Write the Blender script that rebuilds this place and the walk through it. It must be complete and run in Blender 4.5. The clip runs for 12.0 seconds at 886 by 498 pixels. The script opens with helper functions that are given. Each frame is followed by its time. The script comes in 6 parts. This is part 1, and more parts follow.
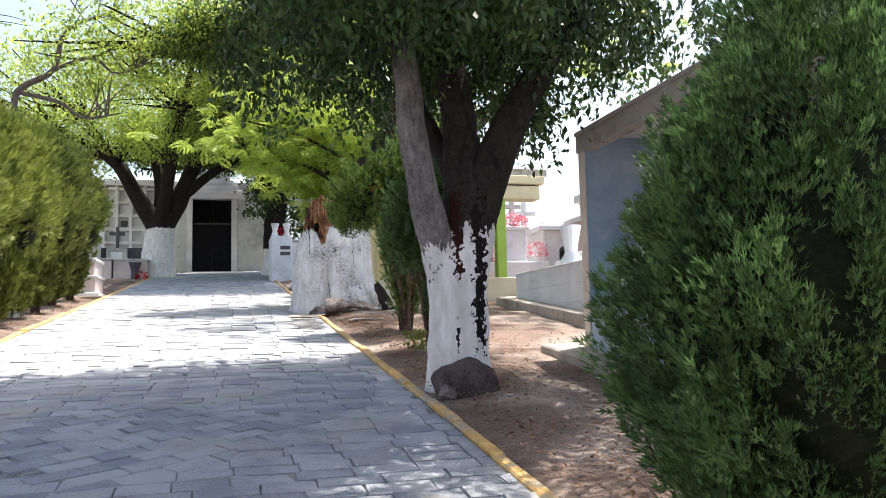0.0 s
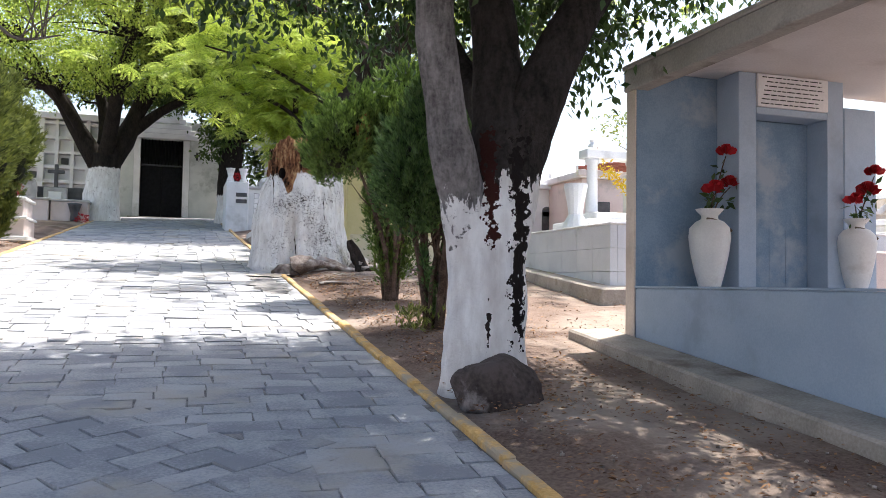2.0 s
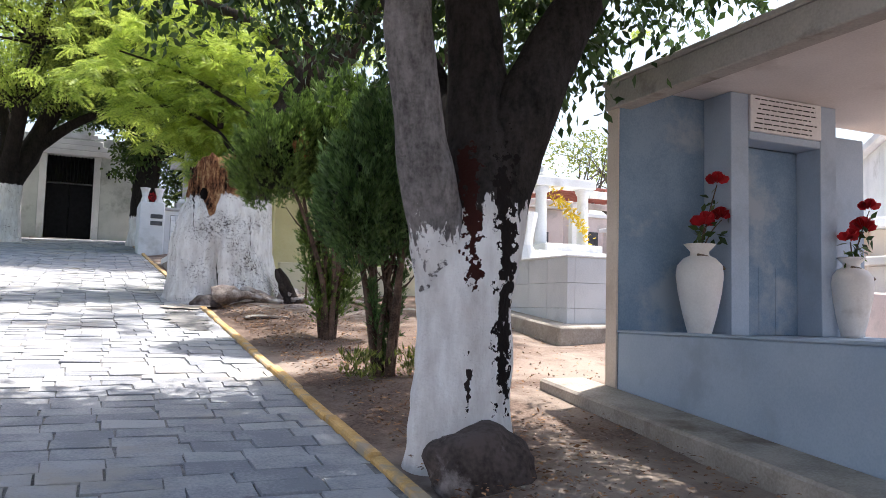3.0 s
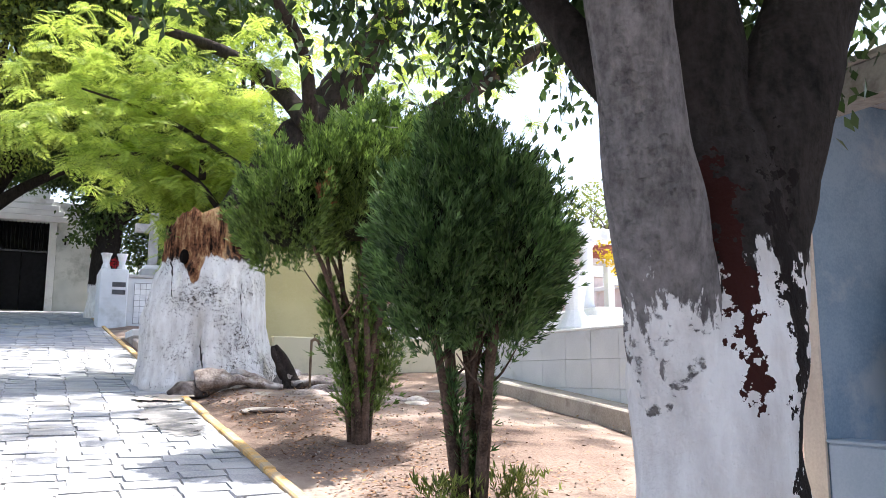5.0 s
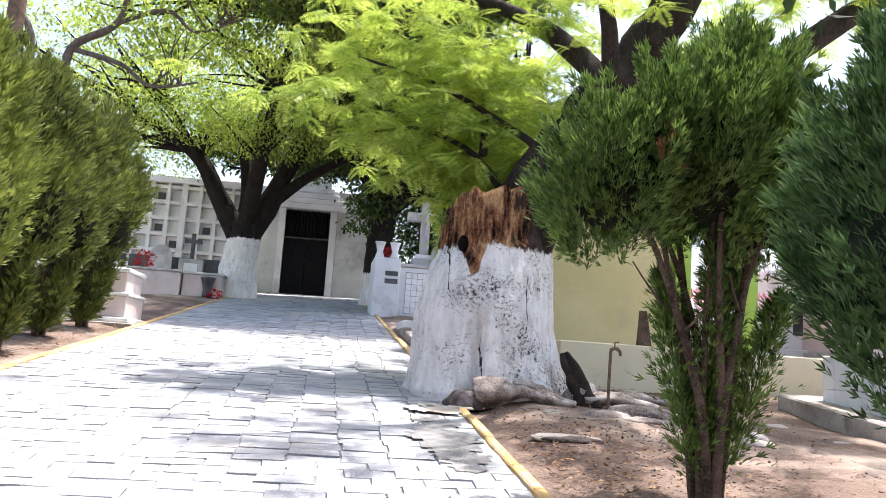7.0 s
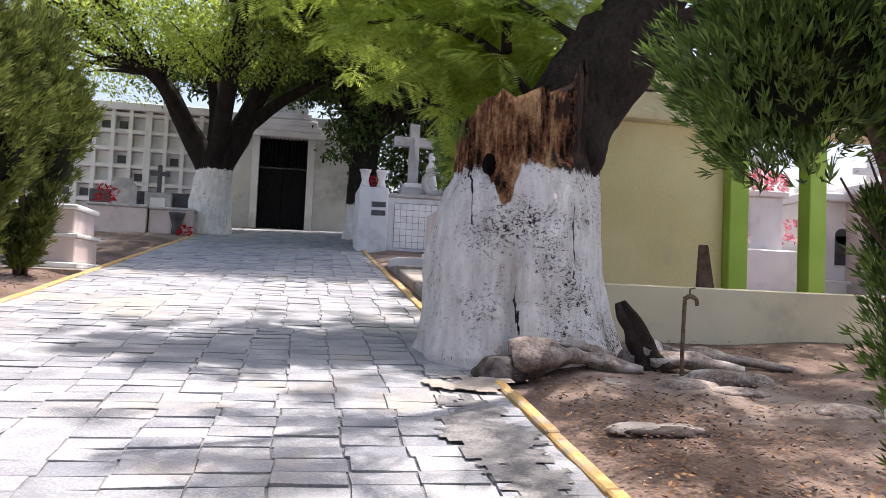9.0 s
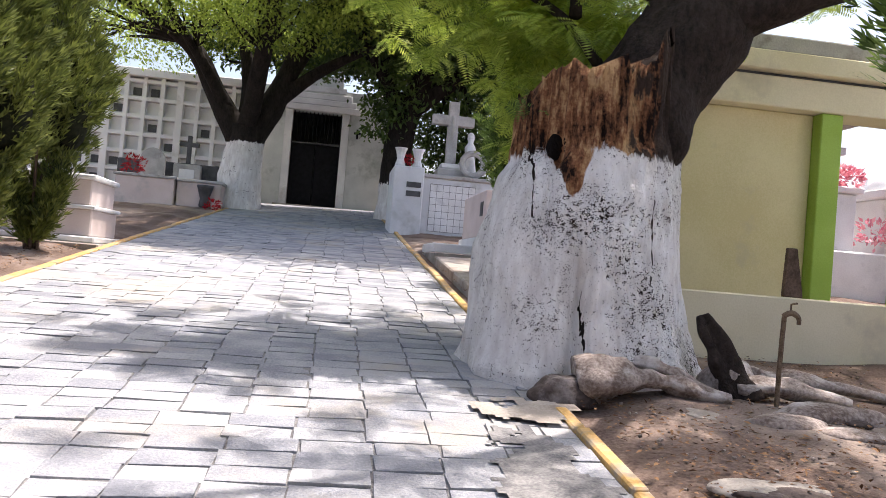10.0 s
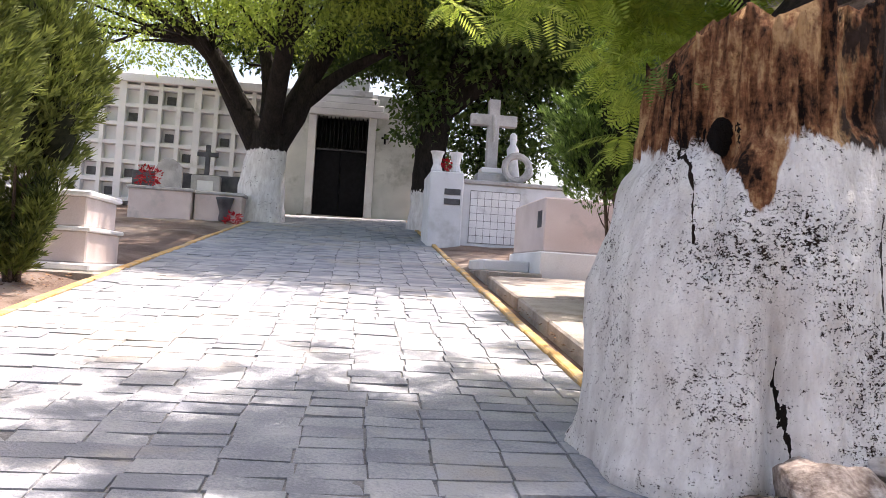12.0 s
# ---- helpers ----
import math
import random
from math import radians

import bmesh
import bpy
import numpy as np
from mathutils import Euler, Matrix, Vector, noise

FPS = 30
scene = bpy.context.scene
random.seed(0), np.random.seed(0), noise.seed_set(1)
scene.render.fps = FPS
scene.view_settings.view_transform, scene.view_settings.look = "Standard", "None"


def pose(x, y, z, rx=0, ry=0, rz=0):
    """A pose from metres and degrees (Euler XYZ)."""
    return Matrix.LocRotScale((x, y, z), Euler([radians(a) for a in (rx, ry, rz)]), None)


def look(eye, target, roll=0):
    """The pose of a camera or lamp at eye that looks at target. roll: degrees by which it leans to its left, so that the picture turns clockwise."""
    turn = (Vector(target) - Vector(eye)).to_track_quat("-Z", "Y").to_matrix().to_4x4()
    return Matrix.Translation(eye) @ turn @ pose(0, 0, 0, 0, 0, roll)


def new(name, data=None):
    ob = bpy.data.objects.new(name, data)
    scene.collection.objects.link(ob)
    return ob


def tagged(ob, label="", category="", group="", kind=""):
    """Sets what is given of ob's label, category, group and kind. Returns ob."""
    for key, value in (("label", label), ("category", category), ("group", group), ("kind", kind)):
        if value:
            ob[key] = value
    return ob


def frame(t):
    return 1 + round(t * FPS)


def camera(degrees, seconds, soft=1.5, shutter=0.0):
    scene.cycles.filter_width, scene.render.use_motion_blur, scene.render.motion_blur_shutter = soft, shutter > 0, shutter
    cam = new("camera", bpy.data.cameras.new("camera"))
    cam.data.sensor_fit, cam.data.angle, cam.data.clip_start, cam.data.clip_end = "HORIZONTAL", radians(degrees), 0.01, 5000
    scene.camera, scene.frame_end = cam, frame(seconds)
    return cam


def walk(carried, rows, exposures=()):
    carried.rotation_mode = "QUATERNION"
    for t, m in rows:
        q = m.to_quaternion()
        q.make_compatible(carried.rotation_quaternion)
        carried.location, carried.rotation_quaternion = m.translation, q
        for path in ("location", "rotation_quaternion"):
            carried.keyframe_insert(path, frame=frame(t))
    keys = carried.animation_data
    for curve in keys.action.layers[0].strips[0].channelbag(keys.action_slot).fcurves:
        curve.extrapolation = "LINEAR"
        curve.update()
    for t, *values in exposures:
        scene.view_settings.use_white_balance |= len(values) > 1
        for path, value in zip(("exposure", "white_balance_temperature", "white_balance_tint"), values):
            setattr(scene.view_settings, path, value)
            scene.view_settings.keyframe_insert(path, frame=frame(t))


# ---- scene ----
cam = camera(57.1, 12.0, soft=0.5)
# seconds, place, yaw, pitch, roll
EXPOSURE = [(0, 1.2, 6500, 12), (1.5, 1.2, 6500, 12), (3, 1.08, 6420, 13), (5, 1.54, 6300, 13), (5.5, 1.46, 6300, 13), (6, 1.16, 6300, 13), (6.5, 1.34, 6320, 14), (7, 1.38, 6350, 15), (9, 0.75, 6550, 19), (9.5, 0.76, 6600, 19), (10, 0.87, 6650, 19), (10.5, 1.02, 6700, 20), (11, 1.18, 6750, 20), (12, 1.22, 6850, 21)]
PATH = [
    (0, -0.051, 0.057, 1.425, -14.66, 5.68, 1.26),
    (0.5, -0.087, 0.568, 1.472, -11.03, 5.41, 0.36),
    (1, -0.117, 1.097, 1.554, -12.51, 3.51, 0.75),
    (1.5, -0.101, 1.656, 1.587, -13.98, 0.96, -1.00),
    (2, -0.031, 2.203, 1.638, -18.05, 2.53, -0.93),
    (2.5, 0.043, 2.794, 1.702, -24.43, 5.04, 1.64),
    (3, 0.033, 3.343, 1.763, -23.67, 4.50, -1.47),
    (3.2, 0.013, 3.552, 1.777, -22.92, 6.00, -2.19),
    (4.8, 0.046, 5.491, 2.012, -26.58, 8.37, -0.27),
    (5, 0.047, 5.707, 2.020, -26.16, 8.83, 0.01),
    (5.5, 0.063, 6.255, 2.106, -21.59, 4.70, 0.55),
    (6, 0.085, 6.753, 2.155, -19.83, 4.85, -3.91),
    (6.5, 0.128, 7.294, 2.208, -14.94, 6.02, -4.20),
    (7, 0.189, 7.736, 2.234, -8.42, 7.86, -3.79),
    (7.2, 0.180, 7.940, 2.246, -11.61, 4.99, -2.23),
    (8.8, 0.122, 9.739, 2.439, -10.63, 0.22, -2.51),
    (9, 0.111, 9.890, 2.450, -9.82, 2.97, -2.50),
    (9.5, 0.121, 10.412, 2.525, -5.41, 2.82, -2.97),
    (10, 0.100, 10.948, 2.600, -7.85, 1.46, -4.76),
    (10.5, 0.013, 11.464, 2.681, -3.10, 3.25, -4.00),
    (11, -0.042, 11.983, 2.723, -2.62, 5.85, -7.29),
    (11.5, -0.127, 12.494, 2.759, -2.54, 3.44, -2.42),
    (12, -0.086, 13.019, 2.826, -6.13, 1.68, -3.57),
]
walk(cam, [(t, pose(x, y, z, 90 + pitch, roll, yaw)) for t, x, y, z, yaw, pitch, roll in PATH], EXPOSURE)

# light: high sun from ahead and to the right, through thin haze
world = bpy.data.worlds.new("sky")
scene.world = world
world.use_nodes = True
wn = world.node_tree.nodes
sky = wn.new("ShaderNodeTexSky")
sky.sky_type = "NISHITA"
sky.sun_disc = False
SUN_EL, SUN_AZ = radians(71), radians(60)      # azimuth from +y towards +x
sky.sun_elevation, sky.sun_rotation = SUN_EL, SUN_AZ
sky.dust_density, sky.ozone_density, sky.air_density = 4.0, 1.0, 1.2
wn["Background"].inputs["Strength"].default_value = 0.15
world.node_tree.links.new(sky.outputs[0], wn["Background"].inputs["Color"])
sun = new("sun", bpy.data.lights.new("sun", "SUN"))
sun.data.energy, sun.data.angle, sun.data.color = 4.1, radians(0.6), (1.0, 0.95, 0.87)
sd = Vector((math.cos(SUN_EL) * math.sin(SUN_AZ), math.cos(SUN_EL) * math.cos(SUN_AZ), math.sin(SUN_EL)))
sun.matrix_world = look(sd * 60, (0, 0, 0))

SLOPE, CROSS = 0.1071, 0.0177
XL, XR = -3.3, 1.62                            # inner edges of the two painted kerbs


def gz(x, y):
    """Height of the even slope."""
    return SLOPE * y + CROSS * x


# ---- materials ----
def mat(name, c1, c2, scale=6.0, rough=0.85, bump=0.15, fine=60.0, c3=None, stain=0.0, stain_scale=1.3, metal=0.0, island=0.0, rand=0.0):
    """A surface with variation at two scales, a third colour in patches, and fine relief."""
    m = bpy.data.materials.new(name)
    m.use_nodes = True
    nt = m.node_tree
    n, l = nt.nodes, nt.links
    b = n["Principled BSDF"]
    b.inputs["Roughness"].default_value, b.inputs["Metallic"].default_value = rough, metal
    b.inputs["Specular IOR Level"].default_value = 0.2 if rough > 0.7 else 0.5
    a = n.new("ShaderNodeTexNoise")
    a.inputs["Scale"].default_value, a.inputs["Detail"].default_value = scale, 6
    f = n.new("ShaderNodeTexNoise")
    f.inputs["Scale"].default_value, f.inputs["Detail"].default_value = fine, 4
    geo = n.new("ShaderNodeNewGeometry")
    for t in (a, f):
        l.new(geo.outputs["Position"], t.inputs["Vector"])
    add = n.new("ShaderNodeMath")
    add.operation = "ADD"
    l.new(a.outputs[0], add.inputs[0])
    sc = n.new("ShaderNodeMath")
    sc.operation, sc.inputs[1].default_value = "MULTIPLY_ADD", 0.7
    sc.inputs[2].default_value = -0.35
    l.new(f.outputs[0], sc.inputs[0])
    l.new(sc.outputs[0], add.inputs[1])
    last = add
    if island or rand:
        src = geo.outputs["Random Per Island"]
        if rand:
            src = n.new("ShaderNodeObjectInfo").outputs["Random"]
        k = n.new("ShaderNodeMath")
        k.operation, k.inputs[1].default_value = "MULTIPLY_ADD", (island or rand)
        l.new(src, k.inputs[0])
        l.new(add.outputs[0], k.inputs[2])
        last = n.new("ShaderNodeMath")
        last.operation, last.inputs[1].default_value = "SUBTRACT", (island or rand) / 2
        l.new(k.outputs[0], last.inputs[0])
    r = n.new("ShaderNodeValToRGB")
    r.color_ramp.elements[0].position, r.color_ramp.elements[1].position = 0.3, 0.7
    r.color_ramp.elements[0].color, r.color_ramp.elements[1].color = (*c1, 1), (*c2, 1)
    l.new(last.outputs[0], r.inputs[0])
    col = r.outputs[0]
    if c3:
        s = n.new("ShaderNodeTexNoise")
        s.inputs["Scale"].default_value, s.inputs["Detail"].default_value = stain_scale, 8
        s.inputs["Roughness"].default_value = 0.65
        l.new(geo.outputs["Position"], s.inputs["Vector"])
        mr = n.new("ShaderNodeMapRange")
        mr.inputs["From Min"].default_value, mr.inputs["From Max"].default_value = 0.62 - 0.25 * stain, 0.72 - 0.2 * stain
        l.new(s.outputs[0], mr.inputs["Value"])
        mx = n.new("ShaderNodeMix")
        mx.data_type = "RGBA"
        l.new(mr.outputs[0], mx.inputs["Factor"])
        l.new(col, mx.inputs["A"])
        mx.inputs["B"].default_value = (*c3, 1)
        col = mx.outputs["Result"]
    l.new(col, b.inputs["Base Color"])
    if bump:
        bp = n.new("ShaderNodeBump")
        bp.inputs["Strength"].default_value, bp.inputs["Distance"].default_value = bump, 0.02
        l.new(add.outputs[0], bp.inputs["Height"])
        l.new(bp.outputs[0], b.inputs["Normal"])
    return m


def leafy(name, c1, c2, glow=0.35, rough=0.5, big=0.6):
    """Thin leaves: each one its own tone, lit through from behind."""
    m = bpy.data.materials.new(name)
    m.use_nodes = True
    n, l = m.node_tree.nodes, m.node_tree.links
    b = n["Principled BSDF"]
    b.inputs["Roughness"].default_value = rough
    b.inputs["Specular IOR Level"].default_value = 0.3
    geo = n.new("ShaderNodeNewGeometry")
    t = n.new("ShaderNodeTexNoise")
    t.inputs["Scale"].default_value, t.inputs["Detail"].default_value = big, 3
    l.new(geo.outputs["Position"], t.inputs["Vector"])
    a = n.new("ShaderNodeMath")
    a.operation, a.inputs[1].default_value = "MULTIPLY_ADD", 0.5
    l.new(geo.outputs["Random Per Island"], a.inputs[0])
    a.inputs[2].default_value = 0.0
    s = n.new("ShaderNodeMath")
    s.operation = "ADD"
    l.new(a.outputs[0], s.inputs[0])
    l.new(t.outputs[0], s.inputs[1])
    r = n.new("ShaderNodeValToRGB")
    r.color_ramp.elements[0].position, r.color_ramp.elements[1].position = 0.4, 1.05
    r.color_ramp.elements[0].color, r.color_ramp.elements[1].color = (*c1, 1), (*c2, 1)
    l.new(s.outputs[0], r.inputs[0])
    l.new(r.outputs[0], b.inputs["Base Color"])
    tr = n.new("ShaderNodeBsdfTranslucent")
    l.new(r.outputs[0], tr.inputs["Color"])
    mx = n.new("ShaderNodeMixShader")
    mx.inputs[0].default_value = glow
    l.new(b.outputs[0], mx.inputs[1])
    l.new(tr.outputs[0], mx.inputs[2])
    l.new(mx.outputs[0], n["Material Output"].inputs["Surface"])
    return m


def limewashed(name, paint, soft=0.25, wood=None, streaks=(), fleck=0.6, tongue=None, rot=None, bark_tones=((0.010, 0.008, 0.007, 1), (0.085, 0.066, 0.056, 1)), grit=(24, 9)):
    """Bark with lime paint up to the height paint above the foot; wood: torn heartwood between two heights."""
    m = bpy.data.materials.new(name)
    m.use_nodes = True
    n, l = m.node_tree.nodes, m.node_tree.links
    b = n["Principled BSDF"]
    b.inputs["Roughness"].default_value = 0.9
    b.inputs["Specular IOR Level"].default_value = 0.15
    co = n.new("ShaderNodeTexCoord")
    sp = n.new("ShaderNodeSeparateXYZ")
    l.new(co.outputs["Object"], sp.inputs[0])
    mp = n.new("ShaderNodeMapping")
    mp.inputs["Scale"].default_value = (1, 1, 0.35)
    l.new(co.outputs["Object"], mp.inputs[0])

    def noise_node(scale, detail, v):
        t = n.new("ShaderNodeTexNoise")
        t.inputs["Scale"].default_value, t.inputs["Detail"].default_value = scale, detail
        t.inputs["Roughness"].default_value = 0.6
        l.new(v, t.inputs["Vector"])
        return t.outputs[0]

    def ramp(src, p0, p1, k0, k1):
        r = n.new("ShaderNodeValToRGB")
        r.color_ramp.elements[0].position, r.color_ramp.elements[1].position = p0, p1
        r.color_ramp.elements[0].color, r.color_ramp.elements[1].color = k0, k1
        l.new(src, r.inputs[0])
        return r.outputs[0]

    def op(kind, x, y, z=None):
        k = n.new("ShaderNodeMath")
        k.operation = kind
        for i, v in enumerate((x, y, z)):
            if v is None:
                continue
            if isinstance(v, (int, float)):
                k.inputs[i].default_value = v
            else:
                l.new(v, k.inputs[i])
        return k.outputs[0]

    def mixc(f, x, y):
        k = n.new("ShaderNodeMix")
        k.data_type = "RGBA"
        l.new(f, k.inputs["Factor"])
        l.new(x, k.inputs["A"])
        l.new(y, k.inputs["B"])
        return k.outputs["Result"]

    coarse = noise_node(5, 6, mp.outputs[0])
    fine = noise_node(38, 6, co.outputs["Object"])
    furrow = noise_node(22, 6, mp.outputs[0])
    bark = ramp(op("ADD", op("MULTIPLY", coarse, 0.35), op("ADD", op("MULTIPLY", fine, 0.25), op("MULTIPLY", furrow, 0.40))), 0.35, 0.68, bark_tones[0], bark_tones[1])
    lime = ramp(noise_node(9, 5, mp.outputs[0]), 0.3, 0.65, (0.62, 0.585, 0.56, 1), (0.86, 0.845, 0.825, 1))
    flat = n.new("ShaderNodeMapping")
    flat.inputs["Scale"].default_value = (1, 1, 1.35)
    l.new(co.outputs["Object"], flat.inputs[0])
    chips = ramp(op("ADD", op("MULTIPLY", noise_node(grit[0], 6, flat.outputs[0]), 0.45), op("ADD", op("MULTIPLY", noise_node(grit[1], 4, flat.outputs[0]), 0.3), op("MULTIPLY", noise_node(1.7, 3, co.outputs["Object"]), 0.25))), fleck - 0.02, fleck + 0.03, (0, 0, 0, 1), (1, 1, 1, 1))
    lime = mixc(chips, lime, bark)
    edge = op("ADD", sp.outputs[2], op("ADD", op("MULTIPLY", op("SUBTRACT", noise_node(3.5, 5, mp.outputs[0]), 0.5), 1.6 * soft), op("MULTIPLY", op("SUBTRACT", noise_node(17, 5, mp.outputs[0]), 0.5), 1.5 * soft)))
    if tongue:
        off_x = op("DIVIDE", op("SUBTRACT", sp.outputs[0], tongue[0]), tongue[1])
        edge = op("ADD", edge, op("MULTIPLY", op("DIVIDE", 1.0, op("ADD", 1.0, op("POWER", op("ABSOLUTE", off_x, 0), 4.0))), tongue[2]))
    above = ramp(op("SUBTRACT", edge, paint - 0.5), 0.48, 0.52, (0, 0, 0, 1), (1, 1, 1, 1))
    upper = bark
    if wood:
        grain = n.new("ShaderNodeMapping")
        grain.inputs["Scale"].default_value = (1, 1, 0.22)
        l.new(co.outputs["Object"], grain.inputs[0])
        fibre = noise_node(26, 5, grain.outputs[0])
        torn = ramp(op("ADD", op("MULTIPLY", coarse, 0.56), op("ADD", op("MULTIPLY", fibre, 0.28), op("MULTIPLY", fine, 0.16))), 0.43, 0.60, (0.012, 0.006, 0.004, 1), (0.52, 0.32, 0.16, 1))
        stops = torn.node.color_ramp.elements.new(0.51)
        stops.color = (0.22, 0.095, 0.045, 1)
        w = op("SUBTRACT", wood[0] - 0.0, op("ADD", sp.outputs[0], op("MULTIPLY", op("SUBTRACT", coarse, 0.5), 1.1)))
        w = ramp(op("ADD", w, 0.5), 0.47, 0.53, (0, 0, 0, 1), (1, 1, 1, 1))
        top = ramp(op("SUBTRACT", op("ADD", sp.outputs[2], op("MULTIPLY", op("SUBTRACT", coarse, 0.5), 0.7)), wood[1] - 0.5), 0.47, 0.53, (1, 1, 1, 1), (0, 0, 0, 1))
        upper = mixc(op("MULTIPLY", w, top), bark, torn)
    col = mixc(above, lime, upper)
    for xc, half, z0, z1, tone in streaks:
        wob = op("ADD", sp.outputs[0], op("MULTIPLY", op("SUBTRACT", noise_node(4, 4, mp.outputs[0]), 0.5), 0.16))
        inx = op("LESS_THAN", op("ABSOLUTE", op("SUBTRACT", wob, xc), 0), op("MULTIPLY_ADD", noise_node(16, 5, co.outputs["Object"]), 7 * half, -2.4 * half))
        wz = op("ADD", sp.outputs[2], op("MULTIPLY", op("SUBTRACT", noise_node(11, 4, co.outputs["Object"]), 0.5), 0.9))
        inz = op("MULTIPLY", op("GREATER_THAN", wz, z0), op("LESS_THAN", wz, z1))
        hit = op("MULTIPLY", op("MULTIPLY", inx, inz), op("LESS_THAN", sp.outputs[1], 0.0))
        paint_node = n.new("ShaderNodeRGB")
        paint_node.outputs[0].default_value = (*tone, 1)
        col = mixc(hit, col, paint_node.outputs[0])
    if rot:
        du = op("DIVIDE", op("SUBTRACT", op("ADD", sp.outputs[0], op("MULTIPLY", op("SUBTRACT", fine, 0.5), 0.05)), rot[0]), rot[2])
        dv = op("DIVIDE", op("SUBTRACT", sp.outputs[2], rot[1]), rot[3])
        inside = op("MULTIPLY", op("LESS_THAN", op("ADD", op("MULTIPLY", du, du), op("MULTIPLY", dv, dv)), 1.0), op("LESS_THAN", sp.outputs[1], 0.0))
        black = n.new("ShaderNodeRGB")
        black.outputs[0].default_value = (0.006, 0.004, 0.003, 1)
        col = mixc(inside, col, black.outputs[0])
    l.new(col, b.inputs["Base Color"])
    bp = n.new("ShaderNodeBump")
    bp.inputs["Strength"].default_value, bp.inputs["Distance"].default_value = 0.8, 0.03
    l.new(op("SUBTRACT", op("ADD", coarse, op("ADD", op("MULTIPLY", fine, 0.5), op("MULTIPLY", furrow, 0.5))), op("MULTIPLY", chips, 0.35)), bp.inputs["Height"])
    l.new(bp.outputs[0], b.inputs["Normal"])
    return m


M_STONE = mat("paving_stone", (0.24, 0.255, 0.285), (0.41, 0.42, 0.435), 3.0, 0.78, 0.6, 55, (0.39, 0.37, 0.34), 0.35, 0.8, rand=0.35)
M_STONE_FAR = mat("paving_stone_joined", (0.24, 0.255, 0.285), (0.41, 0.42, 0.435), 3.0, 0.78, 0.6, 55, (0.39, 0.37, 0.34), 0.35, 0.8, island=0.35)
M_JOINT = mat("joint_mortar", (0.13, 0.13, 0.135), (0.30, 0.295, 0.285), 8, 0.95, 0.3)
M_SOIL = mat("dry_soil", (0.095, 0.062, 0.048), (0.235, 0.175, 0.142), 1.1, 0.97, 0.7, 40, (0.31, 0.255, 0.215), 0.45, 0.45)
M_YELLOW = mat("yellow_kerb_paint", (0.50, 0.30, 0.10), (0.70, 0.46, 0.19), 5, 0.8, 0.25, 50, (0.40, 0.33, 0.24), 0.6, 4.0)
M_WHITE = mat("white_lime_wall", (0.66, 0.66, 0.66), (0.82, 0.82, 0.81), 1.6, 0.9, 0.12, 60, (0.52, 0.51, 0.48), 0.2, 0.9)
M_NICHE = mat("niche_whitewash", (0.76, 0.77, 0.78), (0.87, 0.87, 0.87), 1.6, 0.9, 0.1, 60, (0.62, 0.62, 0.60), 0.15, 0.9)
M_BLOCK = mat("painted_block", (0.60, 0.62, 0.63), (0.74, 0.75, 0.76), 2.0, 0.9, 0.15, 60, (0.52, 0.53, 0.52), 0.25, 1.2)
M_CONC = mat("bare_concrete", (0.30, 0.27, 0.235), (0.46, 0.42, 0.37), 3.0, 0.95, 0.3, 50, (0.22, 0.18, 0.15), 0.35, 1.6)
M_BLUE = mat("pale_blue_paint", (0.36, 0.45, 0.56), (0.44, 0.53, 0.63), 1.8, 0.75, 0.08, 70, (0.33, 0.40, 0.49), 0.25, 1.1)
# the memorial's blue again, darkened for the shade under its soffit
M_BLUE_SHADED = mat("blue_paint_aged_shaded", (0.17, 0.26, 0.36), (0.26, 0.36, 0.47), 2.4, 0.75, 0.08, 70, (0.36, 0.42, 0.48), 0.3, 1.4)
M_BEIGE = mat("beige_plaster", (0.60, 0.52, 0.44), (0.74, 0.66, 0.57), 1.5, 0.9, 0.12, 60, (0.50, 0.43, 0.36), 0.25, 1.0)
M_SLAB = mat("grey_roof_slab", (0.34, 0.33, 0.31), (0.47, 0.45, 0.42), 2.5, 0.95, 0.25, 50, (0.22, 0.20, 0.18), 0.3, 1.5)
M_CREAM = mat("cream_yellow_paint", (0.66, 0.58, 0.32), (0.76, 0.68, 0.42), 1.3, 0.85, 0.1, 60, (0.60, 0.54, 0.36), 0.25, 0.9)
M_CREAM_PALE = mat("pale_cream_paint", (0.66, 0.60, 0.42), (0.76, 0.70, 0.52), 1.4, 0.88, 0.12, 60, (0.56, 0.51, 0.38), 0.3, 1.0)
M_SOFFIT = mat("off_white_soffit", (0.66, 0.63, 0.61), (0.78, 0.75, 0.73), 1.2, 0.9, 0.08, 60, (0.58, 0.54, 0.51), 0.25, 0.8)
M_GREEN = mat("lime_green_paint", (0.28, 0.44, 0.06), (0.36, 0.54, 0.10), 2, 0.7, 0.06, 60)
M_PINKISH = mat("pinkish_plaster", (0.60, 0.50, 0.46), (0.72, 0.62, 0.58), 1.8, 0.9, 0.12, 60, (0.5, 0.45, 0.42), 0.3, 1.3)
M_GRANITE = mat("grey_tomb_render", (0.36, 0.35, 0.34), (0.55, 0.54, 0.52), 3, 0.85, 0.2, 70, (0.28, 0.26, 0.25), 0.3, 1.7)
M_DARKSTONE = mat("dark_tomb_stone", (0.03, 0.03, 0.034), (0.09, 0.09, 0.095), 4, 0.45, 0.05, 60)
M_MARBLE = mat("white_marble", (0.72, 0.72, 0.72), (0.84, 0.84, 0.84), 2.2, 0.4, 0.04, 40, (0.60, 0.60, 0.61), 0.3, 2.0)
M_IRON = mat("black_iron", (0.003, 0.003, 0.004), (0.010, 0.010, 0.012), 6, 0.85, 0.05, 80)
